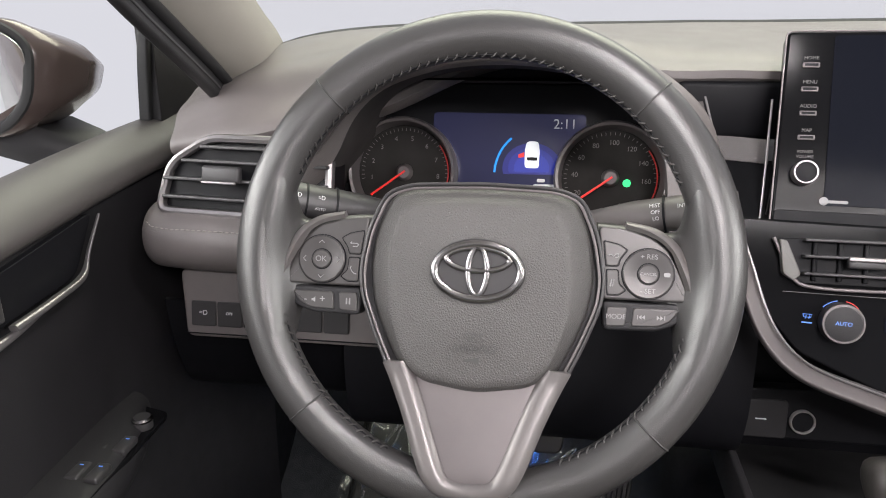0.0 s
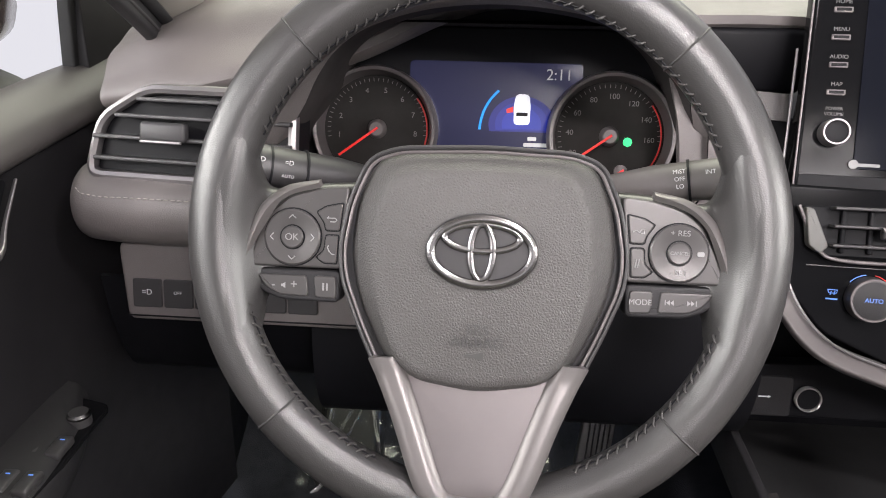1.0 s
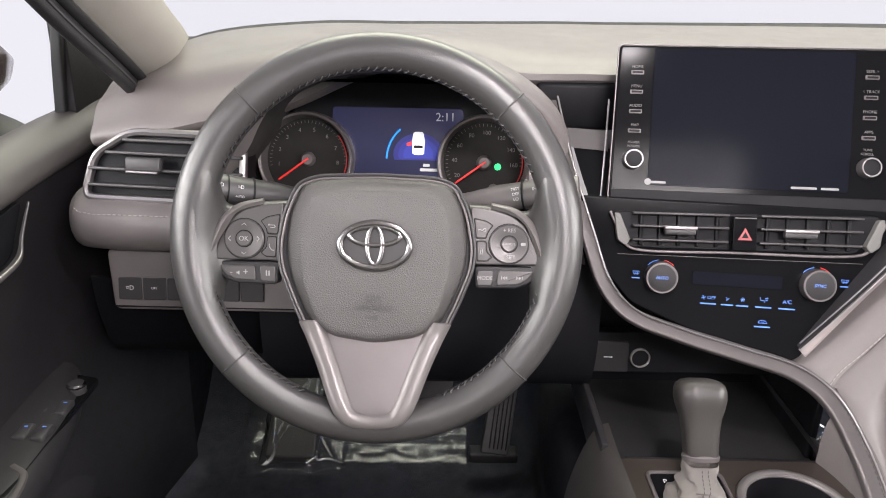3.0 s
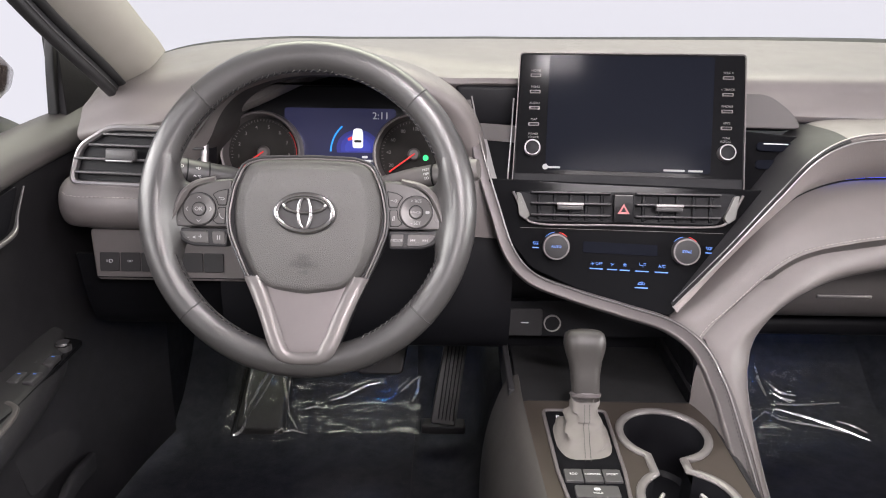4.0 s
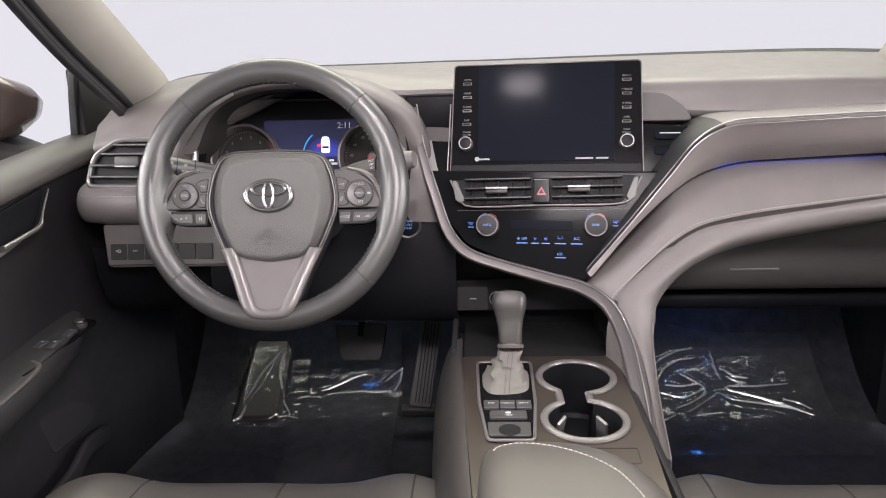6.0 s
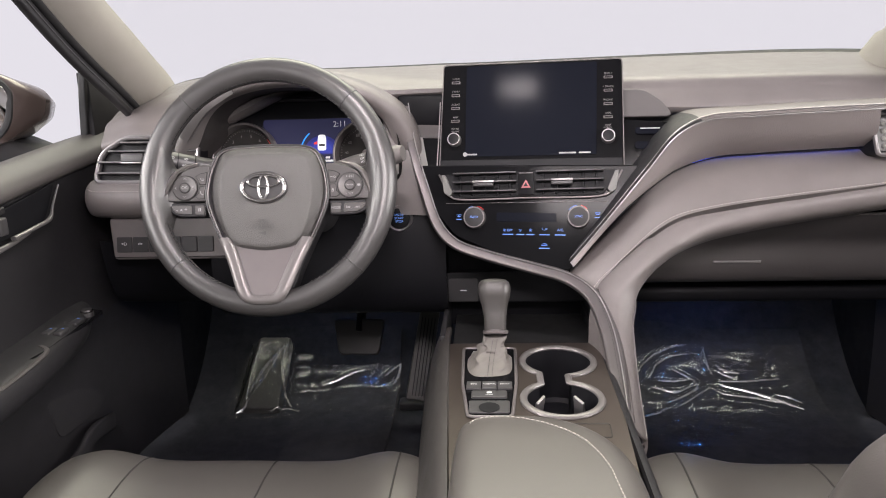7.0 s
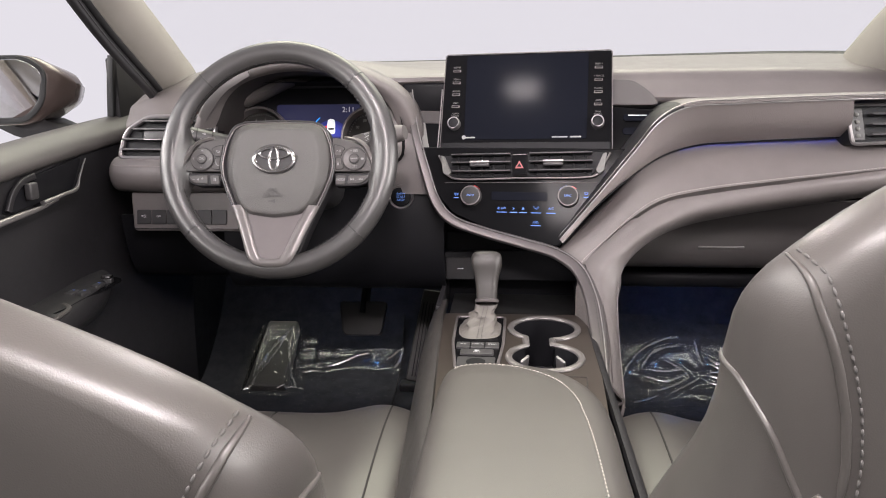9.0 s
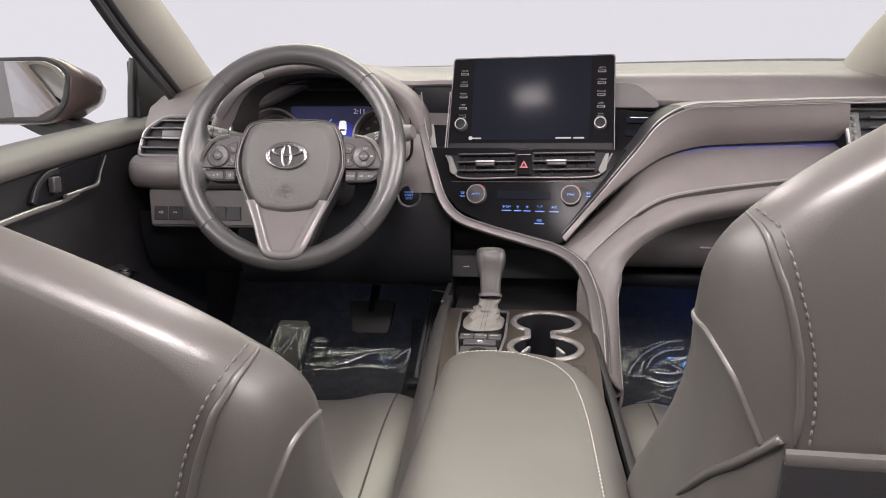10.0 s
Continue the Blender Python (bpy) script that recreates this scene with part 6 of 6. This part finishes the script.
    # sail panel and front frame
    S2 = Matrix(((0, 0, -sx, sx * 0.775), (1, 0, 0, 0), (0, 1, 0, 0), (0, 0, 0, 1)))
    part("sail_panel", slab(rounded([(0.316, 0.668), (0.48, 0.668), (0.47, 0.70), (0.345, 0.780), (0.318, 0.786)], 0.006), 0.02, 0.002, m=S2), PLASTIC, ob, "dark sail panel")
    part("window_frame", sweep(spline([(sx * 0.793, 0.316, 0.668), (sx * 0.786, 0.316, 0.74), (sx * 0.781, 0.320, 0.790)], 12), rrect(0.016, 0.014, 0.003), up=(-sx, 0, 0.2)), RUBBER, ob, "black window frame")
    return ob


front_door(-1)
front_door(1)

# ---- left outside mirror ----
mirror = thing("side_mirror", "dark brown metallic outside mirror with a clear mirror glass", "mirror", (-0.93, 0.27, 0.66))
MM = pose(-0.938, 0.235, 0.730, 88, 0, 16)
poly = rounded([(-0.10, 0.058), (0.030, 0.062), (0.064, 0.036), (0.054, -0.030), (0.020, -0.066), (-0.11, -0.064)], 0.022)
rows = [[(x * s + dx * (x + 0.11) / 0.17, y * s2 + 0.10 * z, z) for x, y in poly] for s, s2, z, dx in ((0.93, 0.90, 0.0, 0.0), (1.0, 1.0, -0.003, 0.004), (1.02, 1.02, -0.018, 0.014), (1.02, 0.98, -0.022, 0.018), (0.99, 0.84, -0.070, 0.040), (0.92, 0.58, -0.12, 0.040), (0.78, 0.34, -0.15, 0.03), (0.2, 0.12, -0.165, 0.0))]
part("shell", grid(rows, close_v=True, caps=True), PAINT, mirror, "glossy dark brown shell", MM, sharp=60)
part("mirror_rim", sweep([MM @ Vector((x * 0.93, y * 0.90, 0.002)) for x, y in poly], oval(0.006, 0.004, 8), up=MM.to_3x3() @ Vector((0, 0, 1)), closed=True), RUBBER, mirror, "black rim")
part("mirror_face", slab([(x * 0.90, y * 0.86) for x, y in poly], 0.002, 0.0005, m=MM @ pose(0, 0, 0.008, 9, 5, 0)), MIRROR, mirror, "clear mirror glass")
rows = []
for x, y0, y1, z0, z1 in ((-1.000, 0.250, 0.330, 0.660, 0.680), (-0.960, 0.246, 0.345, 0.642, 0.682), (-0.915, 0.258, 0.352, 0.626, 0.674), (-0.880, 0.275, 0.356, 0.618, 0.658), (-0.845, 0.290, 0.356, 0.615, 0.640)):
    rows.append([(x, y0 + 0.010, z0), (x, y0, (z0 + z1) / 2), (x, y0 + 0.012, z1), (x, y1, z1 - 0.004), (x, y1 + 0.006, z0 + 0.008)])
part("foot", grid(rows, close_v=True, caps=True), PLASTIC, mirror, "dark tapered foot", sharp=50)


# ---- pedals, mats, film ----
brake = thing("brake_pedal", "black brake pedal on a steel arm under the dash", "pedal", (-0.32, 0.45, 0.23))
part("pedal_pad", slab(rounded([(-0.055, 0.036), (0.055, 0.036), (0.042, -0.040), (-0.042, -0.040)], 0.012), 0.012, 0.003, m=pose(-0.333, 0.44, 0.226, 66)), PEDAL, brake, "black rubber pad")
part("pedal_arm", sweep([(-0.333, 0.452, 0.23), (-0.325, 0.51, 0.33), (-0.31, 0.56, 0.50)], rrect(0.012, 0.03, 0.003)), BLACK, brake, "black arm")
gas = thing("accelerator_pedal", "long black ribbed accelerator pedal on the floor", "pedal", (-0.21, 0.5, 0.06))
GM = pose(-0.200, 0.470, 0.165, 64, 0, 4) @ pose(0, 0, 0, 0, 0, -9)
part("pedal_blade", slab(rounded([(-0.020, 0.115), (0.022, 0.115), (0.020, -0.095), (-0.028, -0.095)], 0.006), 0.014, 0.003, m=GM), PEDAL, gas, "black blade")
for k in range(5):
    part("rib", box(-0.014 + 0.007 * k, 0.0, 0.001, 0.0025, 0.17, 0.003, 0.0008), BLACK, gas, m=GM)
part("pedal_foot", box(-0.215, 0.465, 0.055, 0.085, 0.03, 0.02, 0.005), PLASTIC, gas, "dark pedal foot")
rest = solid("foot_rest", slab(rounded([(-0.040, 0.10), (0.036, 0.10), (0.045, -0.10), (-0.045, -0.10)], 0.01), 0.03, 0.005, m=pose(-0.568, 0.530, 0.105, 30, 0, 0)), PEDAL, "black rubber foot rest on the toe board", "foot rest")

# ---- floor mats and protective film ----
def mat_on_floor(name, x0, x1, y0, y1):
    """A black carpet mat with raised ribs that climbs the toe board."""
    ob = thing(name, "black ribbed floor mat under clear film", "floor mat", ((x0 + x1) / 2, y0, 0.03), "floor mats")
    rows = []
    for y, z in ((y0, 0.034), (0.30, 0.034), (0.44, 0.036), (0.52, 0.055), (0.60, 0.105), (y1, 0.165)):
        rows.append([(x, y, z) for x in (x0, (x0 + x1) / 2, x1)])
    part("carpet", sheet(rows, 40, 10, 0.008, flip=True), CARPET, ob, "black mat carpet")
    return ob


mat_on_floor("floor_mat", -0.66, -0.27, -0.10, 0.66)
mat_on_floor("floor_mat", 0.20, 0.66, -0.10, 0.68)


def toe(x, y):
    z = float(np.interp(y, [0.0, 0.44, 0.52, 0.60, 0.70, 0.74], [0.044, 0.046, 0.066, 0.116, 0.225, 0.30]))
    if -0.617 < x < -0.518:
        z = max(z, 0.110 + (y - 0.53) * 0.577)
    return z


def film(label, x0, x1, y0, y1, seed, folds, ripple, rough, crinkle=0.0015):
    """Clear plastic film laid over the floor, with sharp folds drawn out of it; ripple: where it lies in low waves."""
    ob = thing("floor_film", label, "plastic film", ((x0 + x1) / 2, (y0 + y1) / 2, 0.04), "floor films")
    rnd = random.Random(seed)
    lines = [spline([(x, y, 0) for x, y in f], 26) for f in folds]
    pts = np.concatenate(lines)[:, :2]
    nx, ny = 120, 90
    rows = []
    for j in range(ny):
        row = []
        for i in range(nx):
            u, v = i / (nx - 1), j / (ny - 1)
            x = x0 + (x1 - x0) * u + 0.004 * noise.noise((0, v * 6, seed))
            y = y0 + (y1 - y0) * v + 0.006 * noise.noise((u * 5, 2, seed))
            near = np.min(np.hypot(pts[:, 0] - x, pts[:, 1] - y))
            z = 0.006 * math.exp(-((near / 0.006) ** 2)) + rough * noise.noise((x * 16, y * 22, seed)) + 0.0010 * noise.noise((x * 70, y * 90, seed + 3)) + crinkle * (max(0.0, 1 - 4 * abs(noise.noise((x * 24, y * 24, seed + 5)))) + 0.6 * max(0.0, 1 - 4 * abs(noise.noise((x * 55, y * 55, seed + 7)))))
            z += 0.55 * rough * math.sin(y * 2 * math.pi / 0.030 + 3 * noise.noise((x * 7, 0, seed))) * math.exp(-(((x - ripple[0]) / 0.09) ** 2) - ((y - ripple[1]) / 0.05) ** 2)
            row.append((x, y, toe(x, y) + 0.003 + max(-0.003, z)))
        rows.append(row)
    bm = grid(rows)
    if sum(f.normal.z for f in bm.faces) < 0:
        bmesh.ops.reverse_faces(bm, faces=bm.faces)
    part("film_sheet", bm, FILM, ob, "clear crinkled sheet", sharp=180).visible_shadow = False
    for ln in lines:
        k = rnd.uniform(0.7, 1.25)
        path = [(x + 0.0012 * noise.noise((x * 60, y * 60, seed)), y + 0.0012 * noise.noise((x * 60, y * 60, seed + 9)), toe(x, y) + 0.0095) for x, y, z in ln]
        wide = [k * (0.25 + 0.75 * math.sin(math.pi * u) ** 0.5) * (1 + 0.5 * noise.noise((u * 9, k, seed))) for u in np.linspace(0.03, 0.97, 26)]
        part("fold", sweep(path, [(-0.0024, -0.003), (-0.0008, 0.0002), (0, 0.0010), (0.0008, 0.0002), (0.0024, -0.003)], scale=wide), FOLD, ob, "bright sharp fold", sharp=60).visible_shadow = False
    return ob


film("crinkled clear plastic film over the passenger floor mat", 0.215, 0.650, 0.300, 0.612, 3, (
    ((0.249, 0.506), (0.269, 0.545), (0.310, 0.584), (0.356, 0.604), (0.390, 0.607)),
    ((0.297, 0.535), (0.314, 0.563), (0.348, 0.583), (0.392, 0.590)),
    ((0.315, 0.530), (0.350, 0.528), (0.384, 0.532)),
    ((0.297, 0.513), (0.344, 0.497), (0.390, 0.520)),
    ((0.320, 0.461), (0.371, 0.491), (0.398, 0.520), (0.350, 0.555)),
    ((0.346, 0.453), (0.390, 0.486), (0.422, 0.511)),
    ((0.422, 0.511), (0.447, 0.490), (0.500, 0.478), (0.572, 0.458)),
    ((0.446, 0.518), (0.505, 0.496), (0.556, 0.469), (0.597, 0.441)),
    ((0.554, 0.488), (0.579, 0.479), (0.600, 0.461)),
    ((0.449, 0.527), (0.494, 0.527), (0.577, 0.532)),
    ((0.449, 0.565), (0.463, 0.552), (0.494, 0.544)),
    ((0.450, 0.548), (0.472, 0.537), (0.490, 0.534)),
    ((0.436, 0.542), (0.430, 0.570), (0.429, 0.600)),
    ((0.258, 0.409), (0.284, 0.422), (0.317, 0.446)),
), (0.42, 0.40), 0.0028, 0.0006)
film("crinkled clear plastic film over the driver floor mat", -0.640, -0.478, 0.405, 0.594, 8, (
    ((-0.597, 0.454), (-0.601, 0.521), (-0.598, 0.580)),
    ((-0.594, 0.467), (-0.572, 0.530), (-0.535, 0.585)),
    ((-0.587, 0.461), (-0.560, 0.520), (-0.548, 0.560)),
    ((-0.536, 0.573), (-0.533, 0.530), (-0.518, 0.488), (-0.495, 0.448)),
    ((-0.536, 0.424), (-0.506, 0.442), (-0.473, 0.433)),
    ((-0.488, 0.495), (-0.472, 0.503), (-0.450, 0.499)),
    ((-0.610, 0.420), (-0.598, 0.430), (-0.592, 0.452)),
), (-0.50, 0.52), 0.0012, 0.0006)
film("loose clear plastic film over the driver floor mat", -0.470, -0.262, 0.140, 0.572, 11, (
    ((-0.440, 0.520), (-0.405, 0.533), (-0.375, 0.548), (-0.345, 0.556)),
    ((-0.300, 0.540), (-0.278, 0.560), (-0.264, 0.569)),
    ((-0.264, 0.569), (-0.268, 0.545), (-0.278, 0.520)),
), (-0.36, 0.52), 0.0006, 0.00015)


# ---- overhead console with the map lamp ----
over = thing("overhead_console", "pale overhead console with a lit map lamp in the roof", "lamp", (0, -0.34, 1.17))
part("console_body", box(0, -0.34, 1.180, 0.34, 0.16, 0.05, 0.015), PILLAR, over, "pale grey console body")
part("lamp_lens", slab(rrect(0.08, 0.06, 0.012), 0.004, 0.0015, m=pose(-0.135, -0.33, 1.152, 180)), material("lit_lens", (0.9, 0.85, 0.8), 0.3, tone=0, emit=(1.0, 0.86, 0.80), power=4.0), over, "lit lamp lens")
dome = thing("dome_lamp", "lit pale dome lamp in the roof lining", "lamp", (0, -1.02, 1.18))
part("lamp_lens", slab(rrect(0.26, 0.16, 0.02), 0.02, 0.004, m=pose(0, -1.02, 1.172, 180)), material("lit_dome", (0.9, 0.85, 0.8), 0.3, tone=0, emit=(1.0, 0.84, 0.80), power=3.0), dome, "lit lamp lens")

# ---- blue footwell lamps under the dash ----
for x, y, p in ((-0.36, 0.52, 45.0), (0.42, 0.56, 110.0)):
    FOOT = material("foot_lamp_blue", (0.1, 0.2, 0.8), 0.4, tone=0, emit=(0.05, 0.25, 1.0), power=p)
    lamp = thing("footwell_lamp", "small blue footwell lamp under the dash", "lamp", (x, y, 0.35), "footwell lamps")
    part("lamp_housing", box(x, y, 0.352, 0.05, 0.03, 0.012, 0.002), BLACK, lamp, "black housing")
    part("lamp_lens", box(x, y, 0.3445, 0.030, 0.014, 0.003, 0.001), FOOT, lamp, "lit blue lens")
